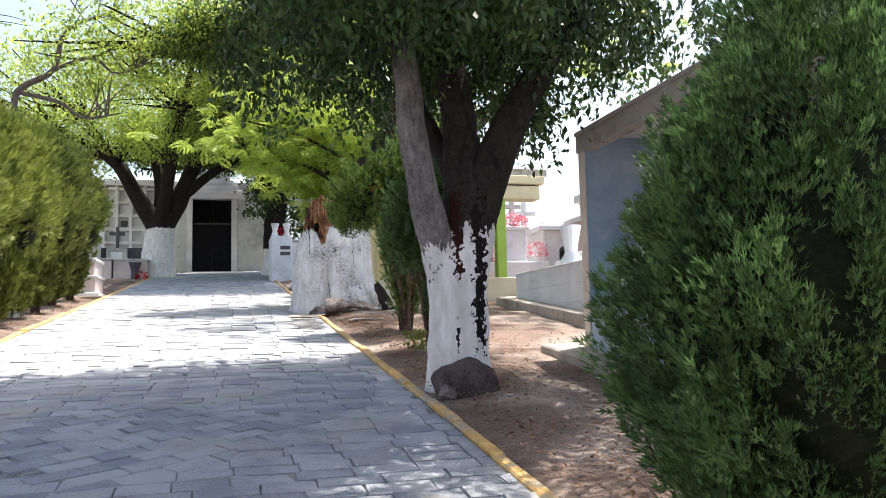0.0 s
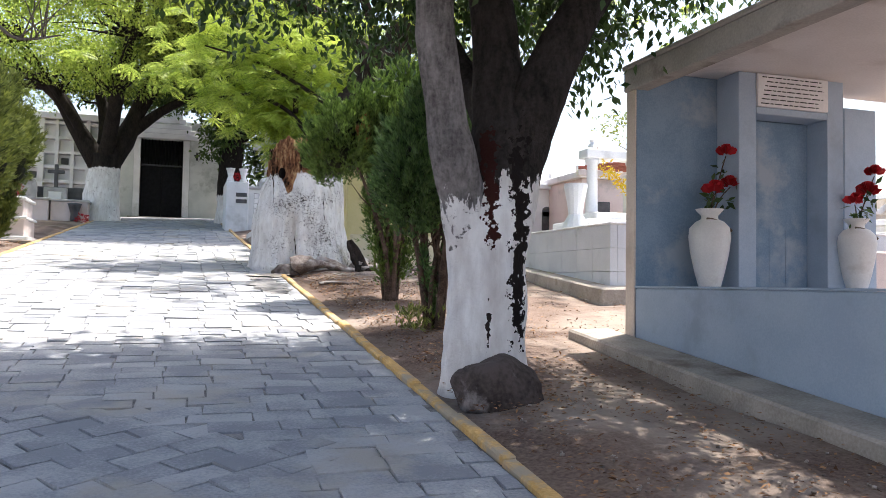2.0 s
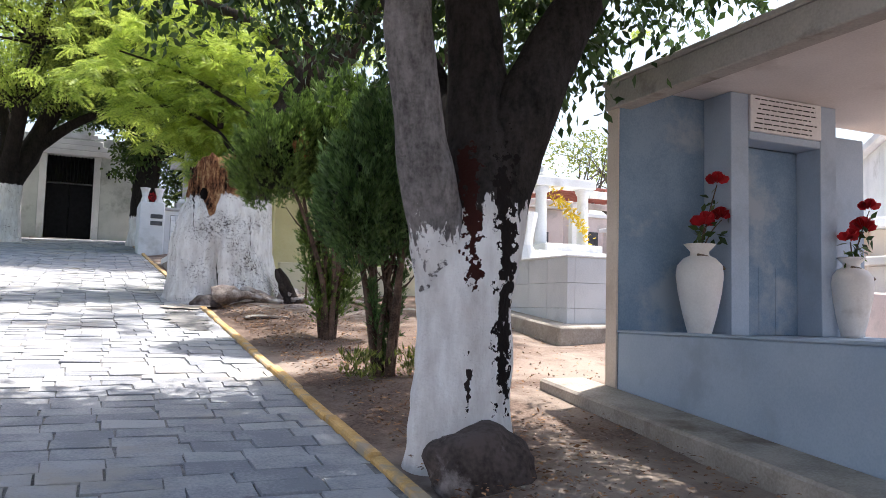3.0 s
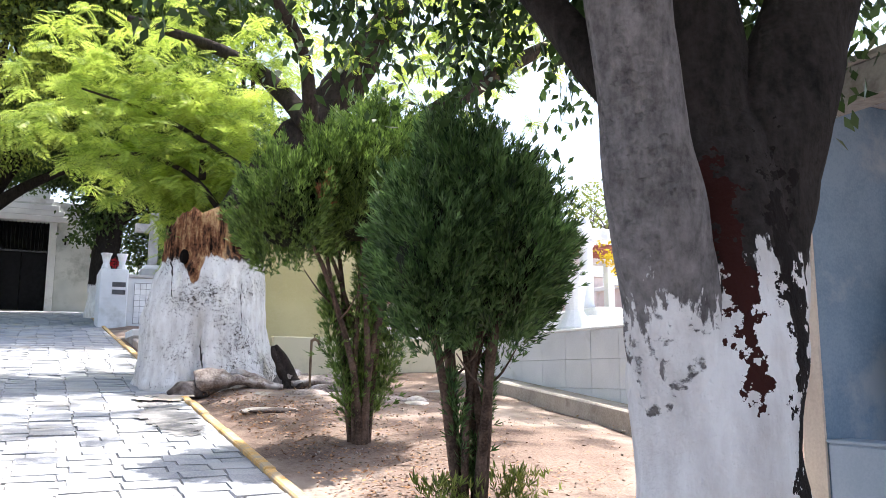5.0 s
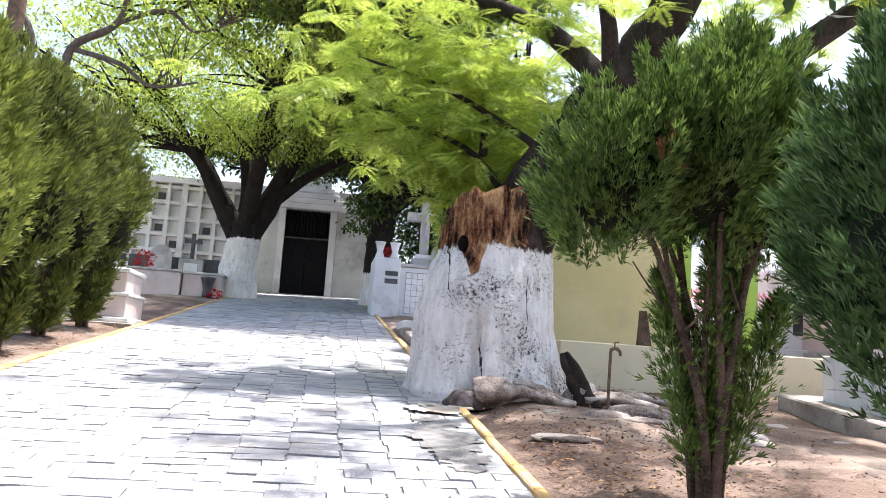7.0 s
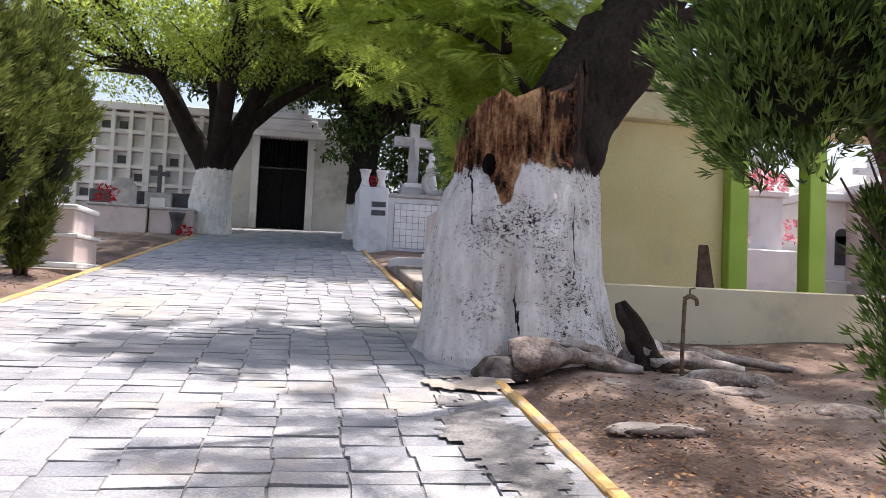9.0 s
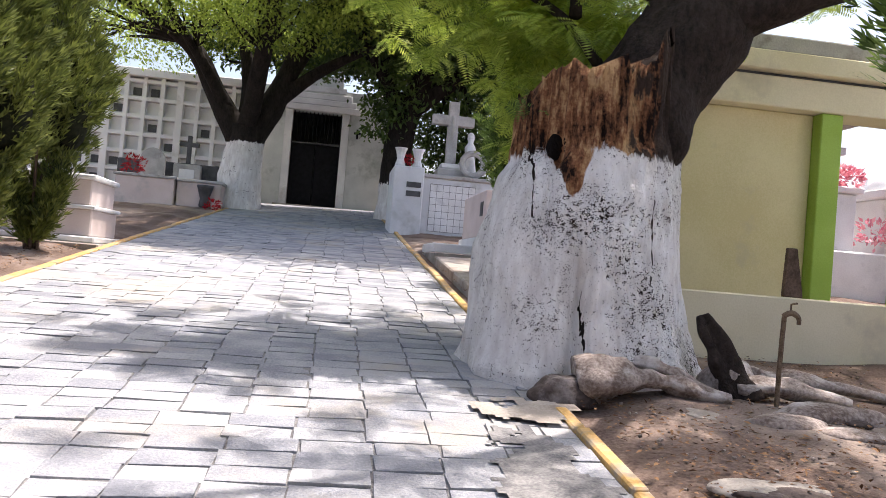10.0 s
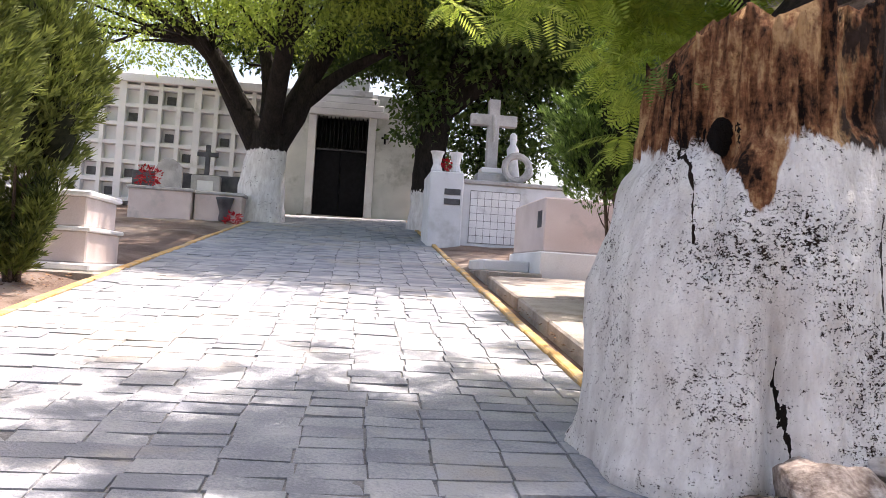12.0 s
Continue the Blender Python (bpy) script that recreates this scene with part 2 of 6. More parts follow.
M_PIPE = mat("rusty_pipe", (0.10, 0.06, 0.035), (0.24, 0.17, 0.11), 18, 0.7, 0.2, 90, metal=0.4)
M_ROCK = mat("dark_boulder", (0.035, 0.027, 0.024), (0.11, 0.088, 0.08), 4, 0.9, 0.5, 30, (0.28, 0.25, 0.24), 0.3, 3)
M_ROOT = mat("bare_root", (0.16, 0.12, 0.10), (0.42, 0.36, 0.32), 5, 0.92, 0.5, 40, (0.55, 0.51, 0.48), 0.35, 3)
M_CHAPEL = mat("weathered_chapel_wall", (0.50, 0.53, 0.51), (0.68, 0.70, 0.67), 1.1, 0.9, 0.15, 50, (0.36, 0.39, 0.36), 0.3, 0.7)
M_BARK = limewashed("bark", -5.0, bark_tones=((0.008, 0.006, 0.005, 1), (0.062, 0.046, 0.038, 1)))
# bark tones above the lime are darkened for the crown's shade
M_BARK_T1 = limewashed("limewashed_trunk_bark", 1.46, 0.62, None, ((0.15, 0.050, 0.36, 1.9, (0.014, 0.010, 0.009)), (-0.06, 0.034, 1.05, 1.9, (0.040, 0.012, 0.009)), (-0.10, 0.012, 0.30, 0.62, (0.03, 0.022, 0.02))), 0.64, None, None, ((0.007, 0.006, 0.005, 1), (0.062, 0.052, 0.047, 1)))
M_BARK_T1_PATCHY = limewashed("patchy_lime_bark", 1.34, 0.6, None, (), 0.58, None, None, ((0.045, 0.040, 0.038, 1), (0.33, 0.305, 0.295, 1)))
M_BARK_T2 = limewashed("limewashed_far_bark", 2.15, 0.12, bark_tones=((0.005, 0.004, 0.004, 1), (0.040, 0.033, 0.028, 1)))
M_BARK_PALE = limewashed("pale_grey_bark", -5.0, bark_tones=((0.05, 0.042, 0.036, 1), (0.20, 0.17, 0.15, 1)))
STUMP_CRACKS = ((-0.20, 0.005, -0.2, 0.60, (0.012, 0.008, 0.006)), (-0.57, 0.006, 1.15, 2.1, (0.020, 0.012, 0.009)), (0.30, 0.004, 0.75, 1.3, (0.06, 0.05, 0.045)))
M_BARK_ST = limewashed("limewashed_stump_bark", 1.68, 0.17, wood=(0.24, 3.4), streaks=STUMP_CRACKS, grit=(74, 22), fleck=0.561, tongue=(-0.32, 0.08, 0.36), rot=(-0.42, 1.70, 0.06, 0.10), bark_tones=((0.008, 0.005, 0.004, 1), (0.070, 0.046, 0.035, 1)))
M_POLE = mat("weathered_pole_wood", (0.07, 0.045, 0.032), (0.17, 0.115, 0.085), 7, 0.9, 0.3, 50)
M_THUJA_BARK = mat("thuja_bark", (0.045, 0.03, 0.022), (0.16, 0.11, 0.085), 9, 0.95, 0.5, 60)
M_THUJA = leafy("thuja_spray", (0.018, 0.042, 0.011), (0.190, 0.295, 0.062), 0.26, 0.55, 8.0)
M_THUJA_DK = leafy("thuja_spray_dark", (0.012, 0.034, 0.013), (0.135, 0.240, 0.074), 0.24, 0.5, 8.0)
# near-black: paints the shade deep inside the conifers
M_CORE_SHADE = mat("thuja_core_shade", (0.006, 0.008, 0.004), (0.020, 0.022, 0.010), 12, 0.95, 0.6, 50)
M_HEDGE = leafy("thuja_spray_yellowed", (0.075, 0.11, 0.022), (0.31, 0.36, 0.075), 0.32, 0.6, 1.6)
# hedge foliage with the overhead trees' shade put into its colour
M_HEDGE_SHADED = leafy("thuja_spray_shaded", (0.026, 0.042, 0.011), (0.220, 0.260, 0.058), 0.28, 0.6, 1.6)
M_FICUS = leafy("ficus_leaf", (0.016, 0.035, 0.014), (0.085, 0.15, 0.042), 0.3, 0.35, 1.2)
M_FROND = leafy("feathery_leaf", (0.18, 0.28, 0.040), (0.54, 0.64, 0.125), 0.5, 0.5, 2.0)
M_CROWN = leafy("broad_crown_leaf", (0.11, 0.18, 0.032), (0.46, 0.57, 0.11), 0.64, 0.5, 0.5)
M_CROWN_DK = leafy("dark_crown_leaf", (0.025, 0.055, 0.018), (0.12, 0.19, 0.045), 0.35, 0.5, 0.5)
M_DEADSPRAY = leafy("dead_thuja_spray", (0.16, 0.06, 0.025), (0.34, 0.16, 0.07), 0.2, 0.7, 3.0)
M_RED = leafy("red_petal", (0.30, 0.008, 0.012), (0.55, 0.02, 0.03), 0.2, 0.6, 4)
M_PINK = leafy("pink_petal", (0.65, 0.18, 0.25), (0.85, 0.42, 0.46), 0.25, 0.6, 4)
M_GOLD = leafy("yellow_petal", (0.62, 0.40, 0.02), (0.85, 0.65, 0.06), 0.25, 0.6, 4)
M_LITTER = mat("dry_leaf", (0.13, 0.065, 0.035), (0.36, 0.21, 0.11), 9, 0.9, 0.1, 60, island=0.7)
M_PEBBLE = mat("pebble", (0.15, 0.12, 0.10), (0.40, 0.35, 0.31), 9, 0.9, 0.2, 60, island=0.6)
M_INK = mat("black_lettering", (0.02, 0.02, 0.022), (0.05, 0.05, 0.05), 8, 0.7, 0.0)
M_VASE = mat("white_glazed_clay", (0.70, 0.69, 0.66), (0.80, 0.79, 0.76), 3, 0.45, 0.05, 60, (0.62, 0.60, 0.56), 0.2, 3)
M_RIBBON = mat("brown_ribbon", (0.10, 0.07, 0.05), (0.19, 0.14, 0.10), 20, 0.7, 0.1)
M_BLUECROSS = mat("sky_blue_paint", (0.12, 0.32, 0.62), (0.20, 0.42, 0.72), 5, 0.6, 0.05)
M_REDROOF = mat("red_mesh_roof", (0.34, 0.11, 0.09), (0.48, 0.19, 0.15), 5, 0.8, 0.1)


# ---- builders ----
def mesh_arrays(name, verts, quads):
    """A mesh from arrays of places and four-cornered faces."""
    me = bpy.data.meshes.new(name)
    v, q = np.asarray(verts, np.float32), np.asarray(quads, np.int32)
    me.vertices.add(len(v))
    me.vertices.foreach_set("co", v.ravel())
    me.loops.add(q.size)
    me.loops.foreach_set("vertex_index", q.ravel())
    me.polygons.add(len(q))
    me.polygons.foreach_set("loop_start", np.arange(0, q.size, q.shape[1], dtype=np.int32))
    me.update(calc_edges=True)
    return me


def thing(name, label, category, x, y, z=None, turn=0.0, group="", kind=""):
    """A top-level thing: an Empty at its base, on the slope unless z is given."""
    ob = new(name)
    ob.empty_display_size = 0.1
    ob.matrix_world = pose(x, y, gz(x, y) if z is None else z, 0, 0, turn)
    return tagged(ob, label, category, group, kind)


def part(name, bm, material, parent=None, label="", smooth=False):
    """Links a bmesh (or a ready mesh) as ONE mesh object under a thing or part."""
    if isinstance(bm, bpy.types.Mesh):
        me = bm
    else:
        me = bpy.data.meshes.new(name)
        bm.to_mesh(me)
        bm.free()
    if smooth:
        me.polygons.foreach_set("use_smooth", [True] * len(me.polygons))
    me.materials.append(material)
    ob = new(name, me)
    if parent:
        ob.parent = parent
    return tagged(ob, label)


def box(x0, x1, y0, y1, z0, z1, bevel=0.01, bm=None, dz=0.0):
    """A bevelled block; dz: how far its foot sinks, to stand on the slope."""
    bm = bm or bmesh.new()
    made = bmesh.ops.create_cube(bm, size=1.0, matrix=Matrix.Translation(((x0 + x1) / 2, (y0 + y1) / 2, (z0 - dz + z1) / 2)) @ Matrix.Diagonal((x1 - x0, y1 - y0, z1 - z0 + dz, 1)))
    if bevel:
        edges = {e for v in made["verts"] for e in v.link_edges}
        bmesh.ops.bevel(bm, geom=list(edges), offset=bevel, segments=1, affect="EDGES")
    return bm


def lathe(profile, seg=20, bm=None, at=(0, 0, 0)):
    """Turned body from (radius, height) pairs."""
    bm = bm or bmesh.new()
    rings = [[bm.verts.new((at[0] + r * math.cos(2 * math.pi * k / seg), at[1] + r * math.sin(2 * math.pi * k / seg), at[2] + h)) for k in range(seg)] for r, h in profile]
    for a, b in zip(rings, rings[1:]):
        for k in range(seg):
            bm.faces.new((a[k], a[(k + 1) % seg], b[(k + 1) % seg], b[k]))
    bm.faces.new(rings[0][::-1])
    bm.faces.new(rings[-1])
    return bm


def tube(points, radii, seg=10, rough=0.0, bm=None, steps=4, lobes=0.0):
    """A limb through points, swelling and knotted."""
    bm = bm or bmesh.new()
    pts = [Vector(p) for p in points]
    path = []
    for i in range(len(pts) - 1):
        a, b, c, d = pts[max(i - 1, 0)], pts[i], pts[i + 1], pts[min(i + 2, len(pts) - 1)]
        for s in range(steps):
            t = s / steps
            path.append((0.5 * (2 * b + (c - a) * t + (2 * a - 5 * b + 4 * c - d) * t * t + (3 * b - a - 3 * c + d) * t ** 3), radii[i] * (1 - t) + radii[i + 1] * t))
    path.append((pts[-1], radii[-1]))
    side, rings = None, []
    for i, (p, r) in enumerate(path):
        d = (path[min(i + 1, len(path) - 1)][0] - path[max(i - 1, 0)][0]).normalized()
        if side is None:
            side = d.orthogonal().normalized()
        side = (side - d * side.dot(d)).normalized()
        up = d.cross(side)
        ring = []
        for k in range(seg):
            w = 2 * math.pi * k / seg
            o = side * math.cos(w) + up * math.sin(w)
            rr = r * (1 + lobes * math.sin(3 * w + 0.7) + lobes * 0.6 * math.sin(5 * w + 2.0))
            if rough:
                rr *= 1 + rough * noise.noise(Vector((p + o * r) * 2.2)) + 0.5 * rough * noise.noise(Vector((p + o * r) * 6.5))
            ring.append(bm.verts.new(p + o * rr))
        rings.append(ring)
    for a, b in zip(rings, rings[1:]):
        for k in range(seg):
            bm.faces.new((a[k], a[(k + 1) % seg], b[(k + 1) % seg], b[k]))
    bm.faces.new(rings[0][::-1])
    bm.faces.new(rings[-1])
    return bm


def scatter(name, template, places, ways, sizes, rng, flip=1.0):
    """Many small copies of a template (verts, quads) joined into one mesh; its x axis is laid along ways."""
    tv, tf = np.asarray(template[0], float), np.asarray(template[1], int)
    n = len(places)
    x = ways / np.linalg.norm(ways, axis=1, keepdims=True)
    r = rng.normal(size=(n, 3))
    r[:, 2] += flip
    y = np.cross(r, x)
    y /= np.linalg.norm(y, axis=1, keepdims=True) + 1e-9
    z = np.cross(x, y)
    basis = np.stack([x, y, z], 1) * np.asarray(sizes)[:, None, None]
    v = np.einsum("kj,njc->nkc", tv, basis) + places[:, None, :]
    f = tf[None] + (np.arange(n) * len(tv))[:, None, None]
    return mesh_arrays(name, v.reshape(-1, 3), f.reshape(-1, tf.shape[1]))


def leaf_template():
    return [(0, 0, 0), (0.45, 0.24, 0.06), (1, 0, -0.05), (0.45, -0.24, 0.06)], [(0, 1, 2, 3)]


def spray_template():
    """A flat scaly spray: a spine and side twigs."""
    v, q = [], []

    def blade(p, d, w):
        p, d = Vector(p), Vector(d)
        s = Vector((-d.y, d.x, 0)).normalized() * w
        k = len(v)
        v.extend([tuple(p - s * 0.5), tuple(p + d * 0.55 - s), tuple(p + d), tuple(p + d * 0.55 + s)])
        q.append((k, k + 1, k + 2, k + 3))
    blade((0, 0, 0), (1.0, 0, 0.05), 0.062)
    for a, ln in ((0.18, 0.60),):
        for s in (1, -1):
            blade((a, 0, 0.02), (ln * 0.90, s * ln * 0.40, 0.10 * (1 if s > 0 else -1)), 0.058)
    return v, q


def frond_template(pairs=14):
    """A feathery leaf: leaflets in two rows along a drooping rib."""
    v, q = [], []
    for i in range(pairs):
        t = (i + 1) / pairs
        c = Vector((t, 0, -0.28 * t * t))
        ln = 0.27 * math.sin(math.pi * (0.15 + 0.72 * t)) + 0.04
        for s in (1, -1):
            d = Vector((0.35 * ln, s * ln, -0.22 * ln))
            w = Vector((0.027, 0, -0.010))
            k = len(v)
            v.extend([tuple(c), tuple(c + d * 0.5 + w), tuple(c + d), tuple(c + d * 0.5 - w)])
            q.append((k, k + 1, k + 2, k + 3))
    return v, q


LEAF, SPRAY, FROND = leaf_template(), spray_template(), frond_template()


def shell_points(rng, n, radii, inner=0.55, low=-1.0):
    """Places in a lumpy ellipsoid's outer layer, thinner towards its inside."""
    d = rng.normal(size=(int(n * 2.2) + 20, 3))
    d /= np.linalg.norm(d, axis=1, keepdims=True)
    d = d[d[:, 2] > low][:n]
    lump = 1 + 0.13 * np.sin(d[:, 0] * 5.1 + 1.3 + 3 * d[:, 2]) + 0.1 * np.sin(d[:, 1] * 7.3 + d[:, 2] * 5)
    r = (inner + (1 - inner) * rng.random(len(d)) ** 0.45) * lump
    return d * r[:, None] * np.asarray(radii), d


# ---- large structure ----
def soil_sheet():
    """The whole ground: one sheet that follows the slope, uneven off the path, and levels out far away."""
    xs = np.concatenate([[-1500, -500, -150, -60, -30], np.arange(-16, 24.1, 0.25), [30, 45, 70, 150, 500, 1500]])
    ys = np.concatenate([[-1500, -400, -120, -40, -15], np.arange(-6, 50.1, 0.25), [55, 62, 75, 110, 200, 500, 1500]])
    gx, gy = np.meshgrid(xs, ys)
    cy, cx = np.clip(gy, -20, 60), np.clip(gx, -25, 30)
    z = SLOPE * cy + CROSS * cx
    off = np.clip(np.maximum(gx - XR - 0.2, XL - 0.2 - gx) / 0.5, 0, 1)
    bumps = 0.035 * np.sin(gx * 1.7 + 0.6 * gy) * np.sin(gy * 1.3 - 0.4 * gx) + 0.018 * np.sin(gx * 4.1 + 1.1) * np.sin(gy * 3.7)
    z = z + off * (bumps + 0.02) - (1 - off) * 0.05
    v = np.stack([gx, gy, z], -1).reshape(-1, 3)
    w, h = len(xs), len(ys)
    i = (np.arange(h - 1)[:, None] * w + np.arange(w - 1)[None]).reshape(-1)
    ob = part("ground", mesh_arrays("ground", v, np.stack([i, i + 1, i + 1 + w, i + w], 1)), M_SOIL, smooth=True)
    return tagged(ob, "bare brown dusty soil with dry litter, sloping upwards", "ground", kind="structure")


soil_sheet()


def bed():
    v = [(x, y, gz(x, y) - 0.012) for y in (-8, 44) for x in (XL - 0.03, XR + 0.03)]
    ob = part("path_bed", mesh_arrays("path_bed", v, [(0, 1, 3, 2)]), M_JOINT)
    return tagged(ob, "grey sanded joints under the path's paving", "path", kind="structure")


bed()


def kerb(name, x0, x1, y0, y1, seed):
    """A row of painted kerb blocks, worn and slightly out of line."""
    rng = random.Random(seed)
    root = thing(name, "yellow painted concrete kerb along the paved path, worn", "kerb", 0, 0, 0, kind="structure")
    y = y0
    while y < y1 - 0.2:
        e = min(y + rng.uniform(0.85, 1.05), y1)
        h = 0.026 + rng.uniform(-0.012, 0.012)
        s = rng.uniform(-0.012, 0.012)
        bm = box(x0 + s, x1 + s, y + 0.006, e - 0.006, -0.15, h, 0.012)
        for v in bm.verts:
            v.co.z += gz(v.co.x, v.co.y) + 0.006 * noise.noise(v.co * 3)
        part("kerb_block", bm, M_YELLOW, root)
        y = e


kerb("kerb_right_near", XR, XR + 0.088, -6.0, 16.1, 1)
kerb("kerb_right_far", XR, XR + 0.10, 18.1, 38.0, 2)
kerb("kerb_left", XL - 0.11, XL, -6.0, 38.0, 3)

# ---- ficus by the kerb, white-washed ----
def ficus():
    rng = np.random.default_rng(5)
    x, y = 2.17, 7.9
    t = thing("ficus_tree", "dark-leaved tree with a white-painted forked trunk and dark sap stains", "tree", x, y)
    bm = tube([(0.0, 0, -0.25), (0.0, 0, 0.08), (0.0, 0.0, 0.40), (0.01, 0, 0.95), (0.02, 0, 1.25), (0.10, 0.02, 1.6), (0.16, 0.05, 1.9), (0.20, 0.08, 2.15)], [0.40, 0.325, 0.298, 0.285, 0.30, 0.265, 0.24, 0.16], 36, 0.12, steps=8, lobes=0.05)
    part("trunk", bm, M_BARK_T1, t, "trunk painted white up to the fork", True)
    limbs = [([(-0.08, -0.02, 0.85), (-0.19, -0.05, 1.30), (-0.31, -0.11, 1.67), (-0.40, -0.15, 2.03), (-0.49, -0.19, 2.5), (-0.52, -0.2, 2.9), (-0.56, -0.1, 3.5), (-0.60, 0.2, 4.6)], [0.16, 0.175, 0.160, 0.148, 0.14, 0.135, 0.12, 0.06]),
             ([(0.06, 0.03, 1.3), (0.09, 0.06, 1.8), (0.10, 0.1, 2.4), (0.07, 0.15, 2.9), (0.02, 0.25, 3.6), (0.0, 0.4, 4.8)], [0.20, 0.19, 0.185, 0.175, 0.14, 0.08]),
             ([(0.14, -0.02, 1.25), (0.24, -0.03, 1.75), (0.38, -0.05, 2.2), (0.60, -0.07, 2.66), (0.85, -0.1, 3.1), (1.6, -0.2, 4.4)], [0.20, 0.20, 0.19, 0.18, 0.15, 0.06]),
             ([(0.05, 0.1, 1.9), (0.0, 0.6, 2.5), (-0.15, 1.0, 3.1), (-0.3, 1.6, 4.0)], [0.1, 0.1, 0.08, 0.05])]
    for i, (p, r) in enumerate(limbs):
        part("limb", tube(p, r, 18, 0.14, steps=6, lobes=0.06), M_BARK_T1 if i else M_BARK_T1_PATCHY, t, smooth=True)
    a, d = shell_points(rng, 46000, (2.45, 2.6, 1.45), 0.2, -0.8)
    a += np.array([0.2, 0.3, 4.85])
    # unseen extra lobe, added to shade the soil before the memorial
    over, _ = shell_points(rng, 9000, (1.7, 1.7, 0.75), 0.1)
    a = np.concatenate([a, over + np.array([2.0, -1.9, 5.35])])
    n = 680
    c = rng.uniform(0, 2 * np.pi, n)
    rr = rng.uniform(0.3, 2.55, n)
    base = np.stack([rr * np.cos(c) + 0.2, 0.3 + rr * np.sin(c), 3.95 - 0.17 * rr + rng.normal(0, 0.16, n)], 1)
    side = rng.normal(size=(34, 3)) * np.array([0.16, 0.4, 0.2]) + np.array([1.0, 0.5, 3.1])
    base = np.concatenate([base, side])
    n = len(base)
    hang = np.repeat(base, 24, 0)
    k = np.tile(np.arange(24), n)
    hang += np.stack([rng.normal(0, 0.07, len(hang)), rng.normal(0, 0.07, len(hang)), -k * 0.021 * rng.uniform(0.7, 1.3, len(hang))], 1)
    pts = np.concatenate([a, hang])
    pts = pts[(pts[:, 0] < 1.7) | (pts[:, 2] > 3.25)]      # clear of the memorial's roof
    ways = rng.normal(size=pts.shape) * 0.6 + np.array([0, 0, -0.9])
    part("crown", scatter("crown", LEAF, pts, ways, rng.uniform(0.065, 0.12, len(pts)), rng, 0.2), M_FICUS, t, "dense dark green drooping small leaves")
    return t


ficus()


def boulder(name, label, x, y, size, seed, material=None):
    bm = bmesh.new()
    bmesh.ops.create_icosphere(bm, subdivisions=4, radius=1.0)
    for v in bm.verts:
        n = v.co.normalized()
        k = 1 + 0.22 * noise.noise(n * 1.4 + Vector((seed, 0, 0))) + 0.06 * noise.noise(n * 4 + Vector((0, seed, 0)))
        v.co = Vector((n.x * size[0] * k, n.y * size[1] * k, max(n.z, -0.45) * size[2] * k))
    ob = part(name, bm, material or M_ROCK, None, "", True)
    ob.location = (x, y, gz(x, y) + 0.25 * size[2])
    return tagged(ob, label, "rock")


boulder("boulder", "rounded dark brown boulder at the white trunk's foot", 2.10, 7.48, (0.33, 0.22, 0.25), 3.0)


# ---- thuja shrubs ----
def flames(rng, blobs, tuft, per, step):
    """Upright flame-like tufts of sprays that cover a group of lumpy eggs (centre, radii, narrowing), gaps dark between them."""
    pts, ways = [], []
    for cx, cy, cz, rx, ry, rz, taper in blobs:
        area = 12.0 * (rx * ry + rx * rz + ry * rz) / 3
        a, d = shell_points(rng, int(area / step ** 2), (rx, ry, rz), 0.80)
        a[:, :2] *= (1 - taper * np.clip(a[:, 2] / rz, 0, 1))[:, None]
        ph = 12.0 * 0.2 / tuft
        lump = np.sin(ph * a[:, 0] + 1.3 * cx + 5 * cz) * np.sin(ph * a[:, 1] + 2.1) + 0.8 * np.sin(0.8 * ph * a[:, 2] + 3 * a[:, 0] * ph / 4)
        keep = lump > -1.05
        for ox, oy, oz, px, py, pz, _ in blobs:
            if (ox, oy, oz) != (cx, cy, cz):
                keep &= ((a[:, 0] + cx - ox) / px) ** 2 + ((a[:, 1] + cy - oy) / py) ** 2 + ((a[:, 2] + cz - oz) / pz) ** 2 > 0.62
        a, d, lump = a[keep], d[keep], lump[keep]
        a = a + d * (0.16 * tuft * lump)[:, None]
        m = len(a)
        axis = d * np.array([0.75, 0.75, 0.25]) + np.array([0, 0, 0.85]) + rng.normal(0, 0.15, a.shape)
        axis /= np.linalg.norm(axis, axis=1, keepdims=True)
        s = rng.random((m, per)) ** 0.8
        ln = tuft * rng.uniform(0.55, 1.5, (m, 1))
        off = rng.normal(size=(m, per, 3))
        body = np.sin(np.pi * np.clip(0.15 + 0.85 * s, 0, 1)) + 0.12
        p = a[:, None] + axis[:, None] * ((s - 0.45) * ln)[..., None] + off * (0.105 * ln * body)[..., None]
        w = axis[:, None] + 0.30 * off * (1.1 - 0.7 * s)[..., None]
        pts.append(p.reshape(-1, 3) + np.array([cx, cy, cz]))
        ways.append(w.reshape(-1, 3))
    return np.concatenate(pts), np.concatenate(ways)


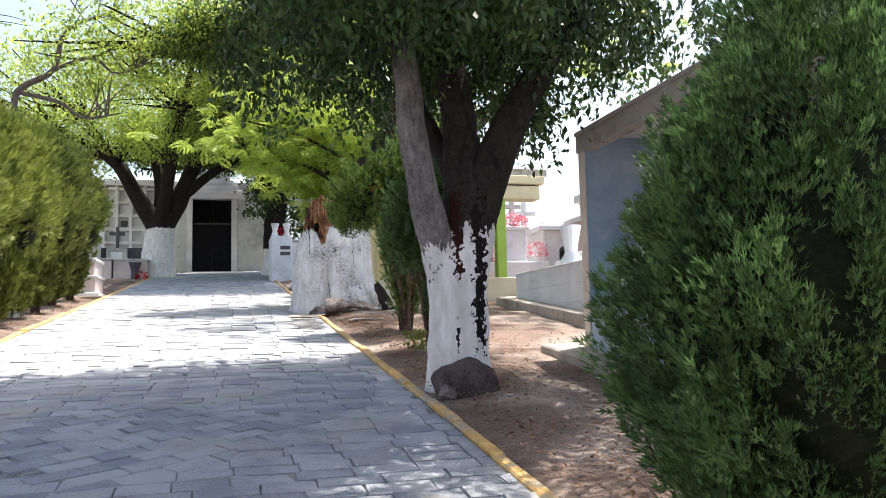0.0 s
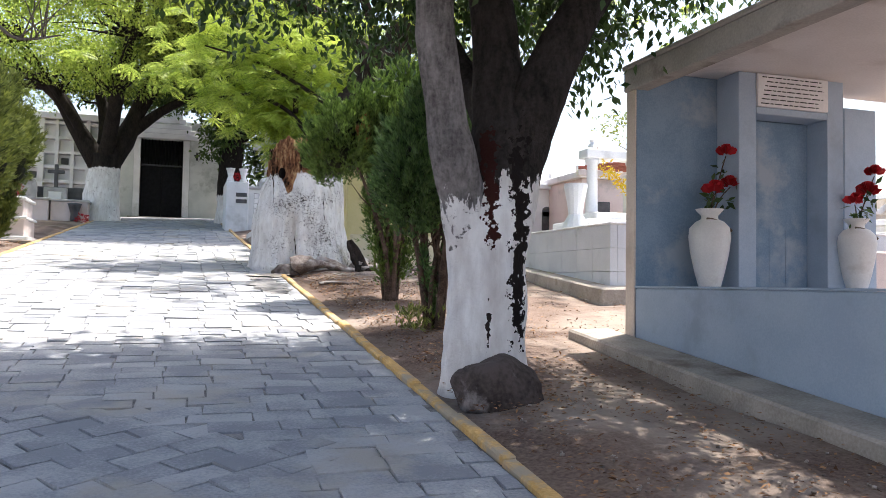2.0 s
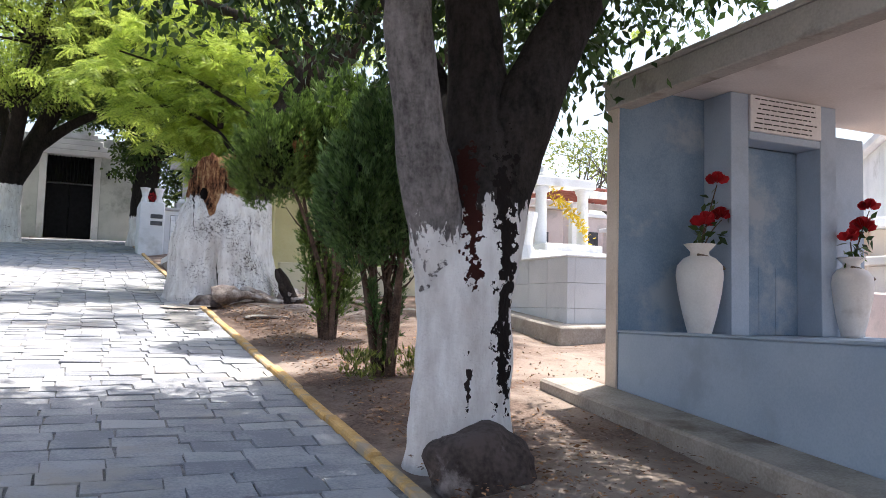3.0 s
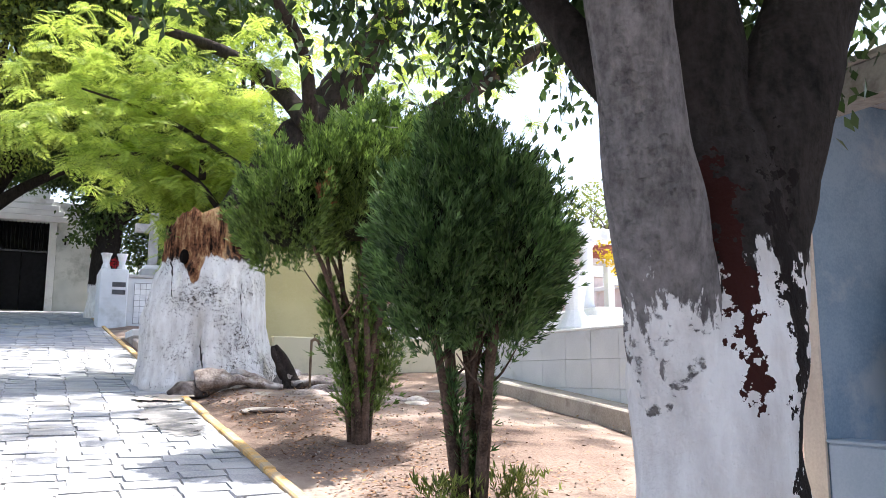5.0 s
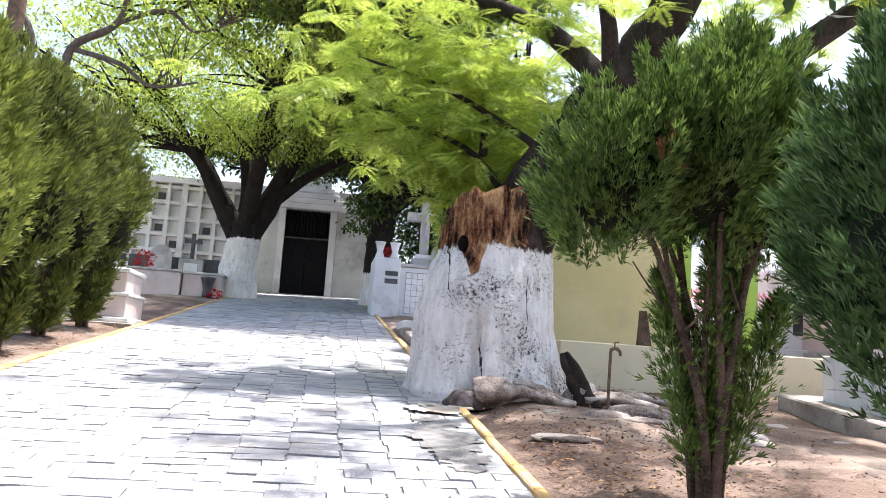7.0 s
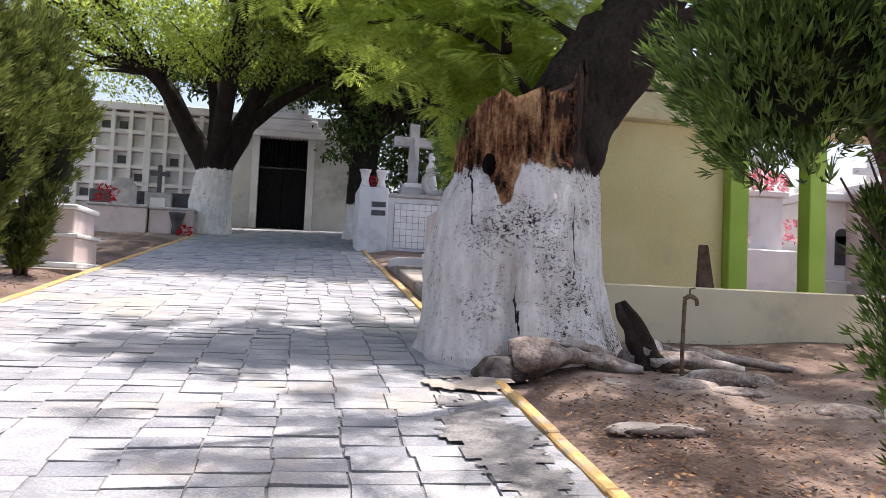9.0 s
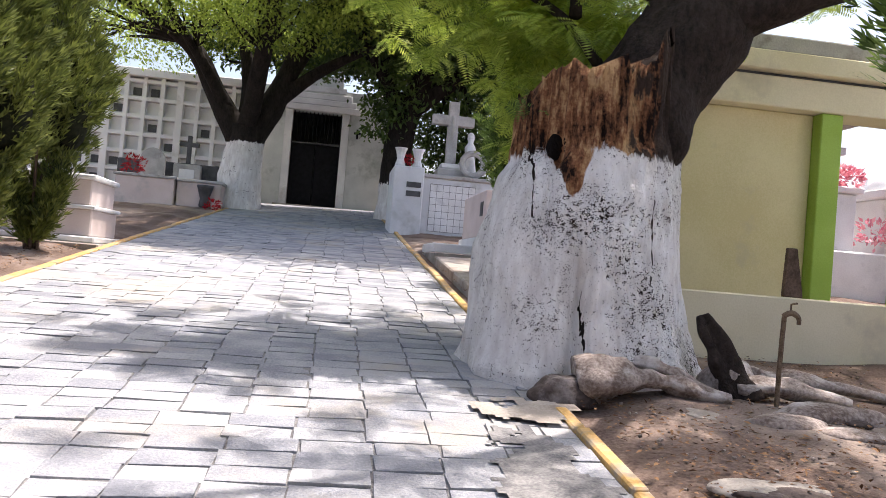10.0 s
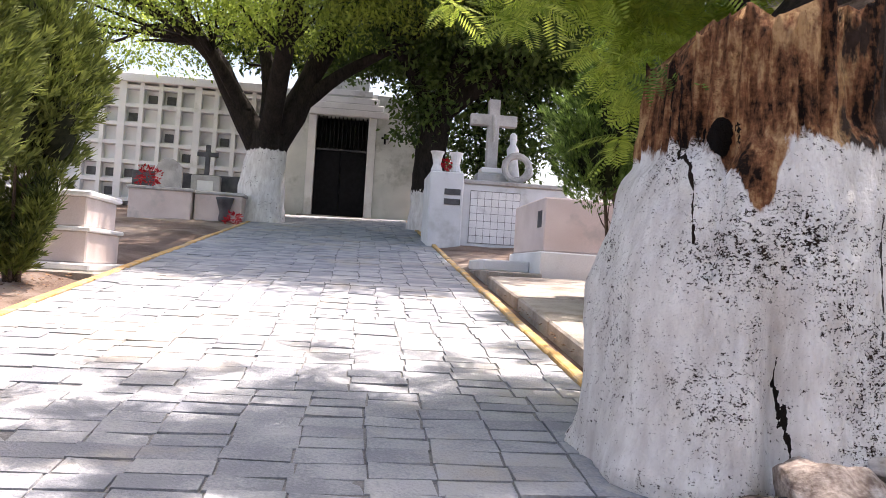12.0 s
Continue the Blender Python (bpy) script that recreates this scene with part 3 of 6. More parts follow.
def thuja(name, label, x, y, stems, blobs, leaf, seed, group="", tuft=0.2, per=30, step=0.085, size=0.065, clad=(), lime=False, dead=None, core=0.80):
    """Conifer: leggy bark stems, a near-black core for the shade inside, and eggs of flame-like tufts. clad: stems
    dressed in sprays, as (x, y, reach, girth).
    """
    rng = np.random.default_rng(seed)
    t = thing(name, label, "shrub", x, y, group=group)
    low = min(b[2] - 0.5 * b[5] for b in blobs)
    for k in range(stems):
        b = blobs[k % len(blobs)]
        w = 2 * math.pi * k / stems + rng.uniform(-0.4, 0.4)
        c, q, r0 = math.cos(w), math.sin(w), rng.uniform(0.014, 0.024)
        ex, ey = b[0] + 0.45 * b[3] * c, b[1] + 0.45 * b[4] * q
        p = [(0.06 * c, 0.06 * q, -0.1), (0.09 * c + 0.1 * ex, 0.09 * q + 0.1 * ey, 0.28 * low + 0.1), (0.5 * ex + 0.04 * c, 0.5 * ey, 0.72 * low + 0.15), (ex, ey, b[2])]
        part("stem", tube(p, [r0 * 2.0, r0 * 1.5, r0 * 1.1, r0 * 0.6], 8, 0.25, steps=5), M_BARK_T1 if lime else M_THUJA_BARK, t, smooth=True)
        for _ in range(2):
            f = rng.uniform(0.45, 0.9)
            a = Vector(p[1]).lerp(Vector(p[2]), f)
            e = a + Vector((rng.normal(0, 0.16), rng.normal(0, 0.16), rng.uniform(0.18, 0.42)))
            part("twig", tube([a, a.lerp(e, 0.5) + Vector((0, 0, -0.03)), e], [0.010, 0.008, 0.004], 5, steps=2), M_THUJA_BARK, t)
    # solid dark cores stand in for the shade between the tufts
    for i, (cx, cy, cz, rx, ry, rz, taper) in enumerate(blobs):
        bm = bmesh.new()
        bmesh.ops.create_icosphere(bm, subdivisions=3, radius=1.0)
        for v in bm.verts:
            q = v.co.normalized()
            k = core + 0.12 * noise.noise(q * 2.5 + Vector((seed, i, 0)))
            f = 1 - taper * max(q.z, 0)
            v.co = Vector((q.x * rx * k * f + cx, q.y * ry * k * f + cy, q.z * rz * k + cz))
        part("shade_core", bm, M_CORE_SHADE, t, smooth=True)
    pts, ways = flames(rng, blobs, tuft, per, step)
    for ex, ey, reach, girth in clad:
        n = int(1100 * reach * girth / 0.1)
        u = rng.random(n) ** 0.85
        spine = np.stack([ex * u ** 0.8, ey * u ** 0.8, 0.12 + reach * u], 1)
        lump = girth * (0.55 + 0.6 * np.abs(np.sin(9 * u + seed))) * np.sin(np.pi * np.clip(0.12 + 0.8 * u, 0, 1))
        off = rng.normal(size=(n, 3))
        pts = np.concatenate([pts, spine + off * np.stack([lump, lump, lump], 1) * 0.6])
        ways = np.concatenate([ways, off * np.array([0.5, 0.5, 0.2]) + np.array([0, 0, 0.9])])
    part("foliage", scatter("foliage", SPRAY, pts, ways, size * rng.uniform(0.7, 1.35, len(pts)), rng, 0.0), leaf, t)
    if dead:
        q = rng.normal(size=(70, 3)) * np.array([0.04, 0.02, 0.06]) + np.array(dead)
        part("dead_sprays", scatter("dead_sprays", SPRAY, q, rng.normal(0, 0.35, q.shape) + np.array([0, -0.2, 0.8]), rng.uniform(0.06, 0.09, 70), rng, 0), M_DEADSPRAY, t, "small brown dead patch of sprays")
    return t


thuja("thuja_shrub", "dark green conifer shrub on several bare stems in soil", 2.56, 10.44, 11,
      [(0.0, 0, 1.80, 0.48, 0.54, 0.63, 0.52), (-0.30, -0.1, 1.55, 0.34, 0.40, 0.48, 0.3), (0.30, 0.05, 1.52, 0.32, 0.38, 0.44, 0.3), (0.10, -0.25, 1.62, 0.36, 0.34, 0.50, 0.35), (-0.1, 0.1, 2.12, 0.2, 0.2, 0.34, 0.5)],
      M_THUJA_DK, 11, clad=((-0.16, -0.05, 0.75, 0.035), (0.16, 0.0, 0.85, 0.045)), tuft=0.36, per=56, step=0.105, size=0.082, core=0.74)
thuja("thuja_shrub", "taller green conifer shrub with spreading forked stems", 2.66, 12.75, 9,
      [(0.16, 0, 2.48, 0.50, 0.52, 0.60, 0.35), (-0.66, -0.05, 2.02, 0.46, 0.46, 0.42, 0.2), (0.38, 0.0, 2.05, 0.40, 0.44, 0.46, 0.2), (-0.15, -0.1, 2.20, 0.44, 0.46, 0.52, 0.2), (-0.42, -0.2, 2.3, 0.3, 0.3, 0.34, 0.2)],
      M_THUJA, 12, clad=((-0.34, 0.0, 1.35, 0.10), (0.02, -0.05, 1.6, 0.10), (0.50, 0.0, 1.25, 0.11), (0.22, 0.1, 1.4, 0.08)), tuft=0.34, per=54, step=0.11, size=0.082, dead=(-0.52, -0.56, 2.14), core=0.72)
thuja("thuja_shrub", "dense dark green conifer shrub close beside the path", 2.42, 2.95, 4,
      [(0.02, 0, 1.22, 0.80, 0.80, 1.26, 0.40), (-0.30, 0.1, 1.1, 0.52, 0.55, 0.95, 0.3), (0.3, -0.1, 1.25, 0.5, 0.5, 1.0, 0.3)], M_THUJA_DK, 13, tuft=0.25, per=52, step=0.085, size=0.055, core=0.80)
HEDGE = ((-4.15, 12.6, 2.2), (-4.2, 14.3, 2.3), (-4.1, 16.0, 2.25), (-4.15, 17.7, 2.2), (-4.1, 19.3, 2.3), (-4.1, 21.0, 2.25), (-4.06, 23.0, 2.3))
HR = random.Random(6)
for i, (hx, hy, hh) in enumerate(HEDGE):
    # far conifers take the darker leaf that paints in tree shade
    far = i > 3
    thuja("hedge_thuja", "olive conifer on bare stems in a row beside the path, darkened as in tree shade" if far else "yellow-green clipped conifer in a row beside the path", hx, hy, 5,
          [(0.0, 0, hh + 0.12, 0.66, 0.66, 1.28, 0.40), (HR.uniform(-0.3, 0.3), -0.3, hh + 0.62, 0.38, 0.40, 0.95, 0.3), (0.40, HR.uniform(-0.3, 0.3), hh - 0.25, 0.36, 0.40, 0.85, 0.3), (-0.38, HR.uniform(-0.3, 0.3), hh - 0.1, 0.36, 0.40, 0.9, 0.3), (0.1, -0.45, hh - 0.2, 0.36, 0.34, 0.8, 0.3)],
          M_HEDGE_SHADED if far else M_HEDGE, 20 + i, "conifers along the path", tuft=0.46, per=22, step=0.165, size=0.165,
          clad=((0.35, -0.2, 0.9, 0.13), (-0.3, -0.25, 0.9, 0.13), (0.0, 0.2, 1.0, 0.13)), lime=not far, core=0.74)
thuja("thuja_shrub", "bright green conifer between tombs behind the split trunk", 2.98, 22.3, 4,
      [(0.0, 0, 2.25, 0.72, 0.72, 0.85, 0.3), (-0.25, -0.1, 1.85, 0.5, 0.5, 0.5, 0.1)], M_THUJA, 40, tuft=0.32, per=30, step=0.12, size=0.10)


# ---- the old split tree ----
def old_tree():
    rng = np.random.default_rng(8)
    x, y = 2.12, 17.35
    t = thing("old_split_tree", "huge white-washed old trunk torn open, one limb leaning away", "tree", x, y)
    bm = bmesh.new()
    seg, rows = 200, 84
    rings = []
    for j in range(rows + 1):
        h = -0.3 + 2.65 * j / rows
        left_r = np.interp(h, (0.0, 0.25, 1.0, 1.7, 2.3), (0.93, 0.90, 0.87, 0.70, 0.66))
        right_r = np.interp(h, (0.0, 0.15, 0.4, 0.7, 1.3, 1.7, 2.3), (1.02, 0.95, 0.86, 0.80, 0.75, 0.70, 0.70))
        ring = []
        for k in range(seg):
            w = 2 * math.pi * k / seg
            side = 0.5 + 0.5 * math.cos(w)
            flare = left_r * (1 - side) + right_r * side + 0.07 * math.exp(-max(h, 0) / 0.14) * (0.5 + 0.5 * math.sin(5 * w + 1))
            cleft = 0.20 * math.exp(-((w - 4.42) / 0.085) ** 2) * min(max((1.25 - h) / 0.6, 0.10), 1) + 0.05 * math.exp(-((w - 4.02) / 0.045) ** 2) * (1 if 1.0 < h < 2.2 else 0.15)
            cleft += 0.09 * math.exp(-((w - 4.05) / 0.09) ** 2 - ((h - 1.70) / 0.11) ** 2)
            lob = 0.025 * math.sin(3 * w + 0.5) + 0.02 * math.sin(7 * w + 2)
            r = flare + lob - cleft
            r *= 1 + 0.05 * noise.noise(Vector((math.cos(w) * 2, math.sin(w) * 2, h * 1.6))) + 0.025 * noise.noise(Vector((math.cos(w) * 8, math.sin(w) * 8, h * 5))) + 0.010 * noise.noise(Vector((math.cos(w) * 21, math.sin(w) * 21, h * 15)))
            if h > 1.66:
                g = min((h - 1.66) / 0.12, 1)
                r *= 1 - 0.07 * g + g * (0.08 * noise.noise(Vector((math.cos(w) * 7, math.sin(w) * 7, h * 0.9))) + 0.06 * noise.noise(Vector((math.cos(w) * 19, math.sin(w) * 19, h * 1.6))))
            jag = max(h - 1.75, 0) / 0.6
            zz = h + 0.28 * (max(h, 0) / 2.35) ** 2 * math.cos(w) + jag * (0.20 * noise.noise(Vector((math.cos(w) * 2.3, math.sin(w) * 2.3, 5))) + 0.26 * noise.noise(Vector((math.cos(w) * 9, math.sin(w) * 9, 2))))
            ring.append(bm.verts.new((r * math.cos(w), r * 0.92 * math.sin(w), zz)))
        rings.append(ring)
    for a, b in zip(rings, rings[1:]):
        for k in range(seg):
            bm.faces.new((a[k], a[(k + 1) % seg], b[(k + 1) % seg], b[k]))
    bm.faces.new(rings[-1])
    part("trunk", bm, M_BARK_ST, t, "white-washed trunk with torn orange-brown wood above", True)
    part("leaning_limb", tube([(0.05, 0.08, 0.9), (0.20, 0.05, 1.65), (0.44, 0.10, 2.22), (0.85, 0.12, 2.86), (1.22, 0.14, 3.46), (1.55, 0.15, 4.0), (1.97, 0.12, 4.6), (2.8, -0.1, 6.2)], [0.28, 0.42, 0.45, 0.43, 0.37, 0.34, 0.31, 0.18], 44, 0.24, steps=9, lobes=0.08), M_BARK, t, "dark bare leaning limb", True)
    part("crack", tube([(-0.20, -0.545, -0.05), (-0.19, -0.535, 0.25), (-0.205, -0.53, 0.55), (-0.20, -0.58, 0.8)], [0.024, 0.018, 0.013, 0.004], 8, 0.6, steps=4), M_IRON, t, "dark crack between the trunk's two lobes")
    part("limb", tube([(0.9, 0.05, 2.9), (1.6, -0.35, 3.2), (2.6, -0.72, 3.68), (4.1, -1.0, 4.85), (6.0, -1.2, 6.0)], [0.22, 0.20, 0.18, 0.14, 0.06], 14, 0.14, steps=5), M_BARK, t, smooth=True)
    part("limb", tube([(1.3, -0.3, 3.8), (0.9, 0.4, 4.6), (0.2, 0.9, 5.2), (-1.2, 1.2, 5.6)], [0.17, 0.14, 0.10, 0.05], 10, 0.14, steps=5), M_BARK, t, smooth=True)
    part("limb", tube([(1.3, -0.35, 3.8), (0.9, -1.0, 4.8), (-0.2, -1.6, 5.6), (-1.2, -1.9, 5.8)], [0.12, 0.09, 0.05, 0.02], 9, 0.14, steps=5), M_BARK, t, smooth=True)
    part("broken_root", tube([(0.80, -0.52, 0.52), (0.85, -0.57, 0.38), (0.93, -0.66, 0.16), (1.02, -0.76, -0.12)], [0.05, 0.10, 0.15, 0.17], 22, 0.7, steps=7, lobes=0.25), M_BARK, t, "dark broken stub of a root", True)
    for p, r in (([(-0.30, -0.98, 0.03), (-0.08, -1.00, 0.06), (0.18, -0.98, 0.06), (0.45, -1.00, 0.02), (0.80, -1.06, -0.03)], [0.10, 0.145, 0.12, 0.08, 0.025]), ([(0.15, -0.80, 0.16), (0.35, -0.90, 0.12), (0.62, -0.90, 0.02)], [0.09, 0.07, 0.04]), ([(1.0, -0.75, 0.02), (1.3, -0.85, 0.05), (1.75, -1.0, -0.02)], [0.10, 0.09, 0.04]), ([(1.2, -0.4, 0.02), (1.7, -0.5, 0.06), (2.4, -0.7, -0.02)], [0.08, 0.09, 0.03])):
        part("root", tube(p, r, 18, 1.0, steps=9, lobes=0.12), M_ROOT, t, "bare scuffed surface root", True)
    for p in ([(0.7, -0.1, 2.9), (0.0, 0.4, 3.5), (-0.8, 0.5, 3.9), (-1.8, 0.4, 4.1)], [(0.3, 0.3, 2.3), (-0.2, 0.5, 3.0), (-0.9, 0.6, 3.3), (-1.5, 0.6, 3.2)], [(-0.1, 0.45, 3.0), (-0.1, 0.7, 3.9), (-0.5, 0.9, 4.8)]):
        part("branch", tube(p, [0.06, 0.045, 0.03, 0.015][:len(p)], 7, 0.15, steps=4), M_BARK, t, smooth=True)
    # feathery shoots from the torn top, hanging towards the path, and the thin upper crown
    c = rng.normal(size=(230, 3)) * np.array([1.05, 0.55, 0.55]) + np.array([-0.6, 0.4, 3.6])
    c = c[(c[:, 2] > 2.7 + 0.25 * np.clip(-c[:, 0] - 0.3, 0, 3)) & (c[:, 1] > 0.1)]
    e = rng.normal(size=(190, 3)) * np.array([1.6, 1.1, 0.8]) + np.array([0.7, 1.2, 5.0])
    e = e[(e[:, 2] > 3.7) & (e[:, 1] > 0.4)]
    f = rng.normal(size=(210, 3)) * np.array([1.6, 1.4, 0.7]) + np.array([3.6, -0.6, 6.0])
    g = rng.normal(size=(14, 3)) * np.array([0.9, 0.6, 0.25]) + np.array([-0.2, -1.6, 5.7])
    b = rng.normal(size=(70, 3)) * np.array([0.5, 0.25, 0.30]) + np.array([-0.25, 0.95, 2.85])
    tips = np.concatenate([b, c, e, f, g])
    per = 11
    spin = rng.uniform(0, 2 * np.pi, (len(tips), 1)) + 2 * np.pi * np.arange(per) / per + rng.normal(0, 0.2, (len(tips), per))
    lean = tips - np.array([0.2, -0.1, 3.2])
    lean /= np.linalg.norm(lean, axis=1, keepdims=True)
    ways = np.stack([np.cos(spin), np.sin(spin), rng.normal(-0.10, 0.32, spin.shape)], -1) + 0.55 * lean[:, None] * np.array([1, 1, 0.3])
    pts = np.repeat(tips, per, 0) + rng.normal(0, 0.03, (len(tips) * per, 3))
    part("crown", scatter("crown", FROND, pts, ways.reshape(-1, 3), rng.uniform(0.18, 0.38, len(pts)), rng, 3.0), M_FROND, t, "bright yellow-green feathery leaves")
    # thin wispy shoots behind the torn rim
    n = 110
    a = rng.uniform(1.2, 3.6, n)
    rim = np.stack([0.40 * np.cos(a) - 0.05, 0.40 * np.sin(a), np.full(n, 2.15) + 0.25 * np.cos(a)], 1)
    part("wispy_growth", scatter("wispy_growth", FROND, rim + rng.normal(0, 0.05, rim.shape), np.stack([0.4 * np.cos(a), 0.3 * np.sin(a), np.full(n, 0.9)], 1) + rng.normal(0, 0.3, rim.shape), rng.uniform(0.14, 0.30, n), rng, 0.3), M_THUJA, t, "fine green shoots behind the torn top")
    return t


old_tree()


# ---- far trees by the chapel ----
def spreading_tree(name, label, x, y, trunk, limbs, blobs, leaf, bark, seed, size=0.2, dens=1.0, reach=0, twig=0.075):
    rng = np.random.default_rng(seed)
    t = thing(name, label, "tree", x, y)
    part("trunk", tube(*trunk, 16, 0.1, steps=5, lobes=0.04), bark, t, smooth=True)
    twigs = []
    for p, r in limbs:
        part("limb", tube(p, r, 10, 0.12, steps=5), bark, t, smooth=True)
        for k in range(0 if reach else 9):
            a = Vector(p[-2]).lerp(Vector(p[-1]), rng.uniform(0, 1))
            b = a + Vector((rng.uniform(-1.6, 1.6), rng.uniform(-1.6, 1.6), rng.uniform(0.5, 1.9)))
            twigs.append((a, a.lerp(b, 0.5) + Vector((0, 0, 0.15)), b))
    for a, m, b in twigs:
        part("branch", tube([a, m, b], [twig, twig * 0.66, twig * 0.26], 6, 0.1, steps=3), bark, t, smooth=True)
    # slender boughs that fan from the nearest limb out into each part of the crown
    knots = [Vector(q) for p, r in limbs for q in p[1:]]
    for cx, cy, cz, rx, ry, rz, n in blobs:
        for k in range(reach):
            e = Vector((cx + rng.uniform(-0.85, 0.85) * rx, cy + rng.uniform(-0.85, 0.85) * ry, cz + rng.uniform(-0.3, 0.7) * rz))
            a = min(knots, key=lambda q: (q - e).length + (3 if q.z > e.z else 0))
            side = Vector((rng.uniform(-0.5, 0.5), rng.uniform(-0.5, 0.5), rng.uniform(-0.1, 0.6)))
            g = min(0.022 + 0.014 * (e - a).length, 0.09)
            part("branch", tube([a, a.lerp(e, 0.35) + side * 0.7, a.lerp(e, 0.7) + side * rng.uniform(-0.6, 1.0), e], [g, g * 0.75, g * 0.5, g * 0.2], 6, 0.1, steps=4), bark, t, smooth=True)
    pts, ways = [], []
    for cx, cy, cz, rx, ry, rz, n in blobs:
        a, d = shell_points(rng, int(dens * n * (2.3 if size < 0.35 else 1.5)), (rx, ry, rz), 0.25)
        pts.append(a + np.array([cx, cy, cz]))
        ways.append(d * 0.6 + rng.normal(0, 0.6, a.shape) + np.array([0, 0, -0.3]))
    pts, ways = np.concatenate(pts), np.concatenate(ways)
    k = 4 if size < 0.35 else 6
    k = k + 3 if reach else k
    pts = np.repeat(pts, k, 0) + rng.normal(0, (0.9 if reach else 0.55) * size, (len(pts) * k, 3)) * np.array([1, 1, 0.35 if reach else 0.6])
    ways = np.repeat(ways, k, 0) + rng.normal(0, 0.7, pts.shape)
    part("crown", scatter("crown", LEAF, pts, ways, 0.62 * size * rng.uniform(0.6, 1.3, len(pts)), rng, 1.2), leaf, t)
    return t


spreading_tree("shade_tree", "spreading green tree with a white-washed foot before the chapel", -3.1, 38.6,
               ([(0, 0, -0.2), (0, 0, 0.8), (0.05, 0, 2.0), (0.1, 0, 2.7)], [0.85, 0.70, 0.62, 0.66]),
               [([(-0.2, 0, 2.3), (-1.0, -0.2, 3.7), (-2.0, -0.4, 5.2), (-4.2, -0.8, 6.4)], [0.45, 0.34, 0.26, 0.12]),
                ([(0.2, 0, 2.4), (0.9, -0.2, 3.6), (1.4, -0.3, 5.0), (2.2, -0.5, 7.2)], [0.5, 0.40, 0.28, 0.12]),
                ([(0.0, 0.1, 2.6), (0.0, 0.4, 4.2), (-0.5, 0.4, 6.2)], [0.36, 0.28, 0.12]),
                ([(0.5, 0, 3.2), (2.2, -0.6, 4.6), (4.2, -1.4, 5.6)], [0.3, 0.2, 0.08]),
                ([(0.1, -0.2, 2.6), (0.6, -2.2, 4.8), (1.2, -5.0, 6.4), (1.8, -9.0, 7.2)], [0.34, 0.26, 0.18, 0.07]),
                ([(-0.6, -0.2, 3.2), (-1.6, -1.0, 4.8), (-3.0, -1.6, 6.6)], [0.24, 0.16, 0.06]),
                ([(0.9, -0.2, 3.6), (2.0, -0.4, 5.6), (3.0, -0.4, 7.6)], [0.22, 0.15, 0.06])],
               [(-4.6, -1, 6.6, 3.2, 2.8, 1.5, 1000), (-1.5, -1.2, 7.6, 3.4, 3.0, 2.0, 1100), (1.8, -1.4, 7.0, 3.2, 3.0, 1.9, 1000), (-6.5, -2.0, 8.0, 3.0, 2.6, 1.8, 700), (-4.8, 2.2, 5.9, 3.6, 1.4, 1.1, 900), (-0.6, 2.6, 6.2, 2.8, 1.4, 0.9, 600), (-2.5, -3.4, 6.3, 3.0, 2.2, 1.2, 900), (0.5, -3.0, 5.9, 3.0, 2.6, 1.2, 1400), (3.4, -4.6, 6.4, 2.8, 2.6, 1.3, 1300), (1.5, -8.0, 7.0, 2.9, 2.5, 1.0, 1300), (-1.6, -7.2, 7.3, 2.9, 2.5, 1.0, 1200), (4.0, -8.4, 7.2, 2.7, 2.4, 1.0, 1200), (0.6, -10.6, 7.8, 2.8, 2.2, 0.9, 1000), (3.6, -10.8, 7.8, 2.6, 2.2, 0.9, 900)],
               M_CROWN, M_BARK_T2, 51, 0.23, 0.27, 15)
spreading_tree("ivy_tree", "dark leaning tree with a patchy white foot beside the tombs", 2.0, 38.0,
               ([(0, 0, -0.2), (0, 0, 0.8), (0.0, 0, 2.4), (0.3, 0, 4.2)], [0.62, 0.52, 0.46, 0.40]),
               [([(0.2, 0, 3.8), (0.8, -0.4, 5.6), (0.2, -1.0, 8.0)], [0.38, 0.3, 0.12]),
                ([(0.2, 0, 3.6), (2.2, -0.4, 5.2), (5.0, -0.8, 6.8)], [0.34, 0.26, 0.1]),
                ([(0.1, 0, 3.4), (-0.9, -0.3, 5.0), (-2.2, -0.8, 6.6)], [0.26, 0.2, 0.08])],
               [(0.0, -0.6, 7.0, 2.6, 2.4, 2.2, 1200), (3.4, -0.8, 6.6, 3.2, 2.6, 2.4, 1500), (6.6, -1.0, 5.6, 2.8, 2.4, 2.6, 1100), (-0.2, 0.1, 3.9, 0.8, 0.8, 1.4, 300), (2.4, -3.6, 6.6, 3.0, 2.6, 1.8, 1500), (1.0, 4.2, 6.6, 4.2, 1.4, 1.3, 1300), (-4.2, 3.6, 6.6, 3.6, 1.4, 1.3, 1200), (5.2, 1.0, 4.6, 3.2, 2.4, 2.4, 1300), (2.4, 3.4, 3.5, 1.6, 1.0, 2.0, 700), (0.4, -5.6, 7.4, 3.2, 2.8, 1.1, 1300), (-0.6, -8.6, 7.8, 3.0, 2.4, 1.0, 1200), (-1.4, -2.4, 7.2, 3.0, 2.6, 1.2, 1200), (0.2, 2.0, 6.2, 3.4, 2.2, 1.0, 1200), (1.2, -10.8, 7.8, 2.8, 2.0, 0.9, 1000), (-1.8, -9.6, 7.6, 2.4, 2.0, 0.9, 900)],
               M_CROWN_DK, limewashed("limewashed_ivy_bark", 1.15, 0.4, bark_tones=((0.005, 0.004, 0.004, 1), (0.040, 0.033, 0.028, 1))), 52, 0.36, 0.55, 8)
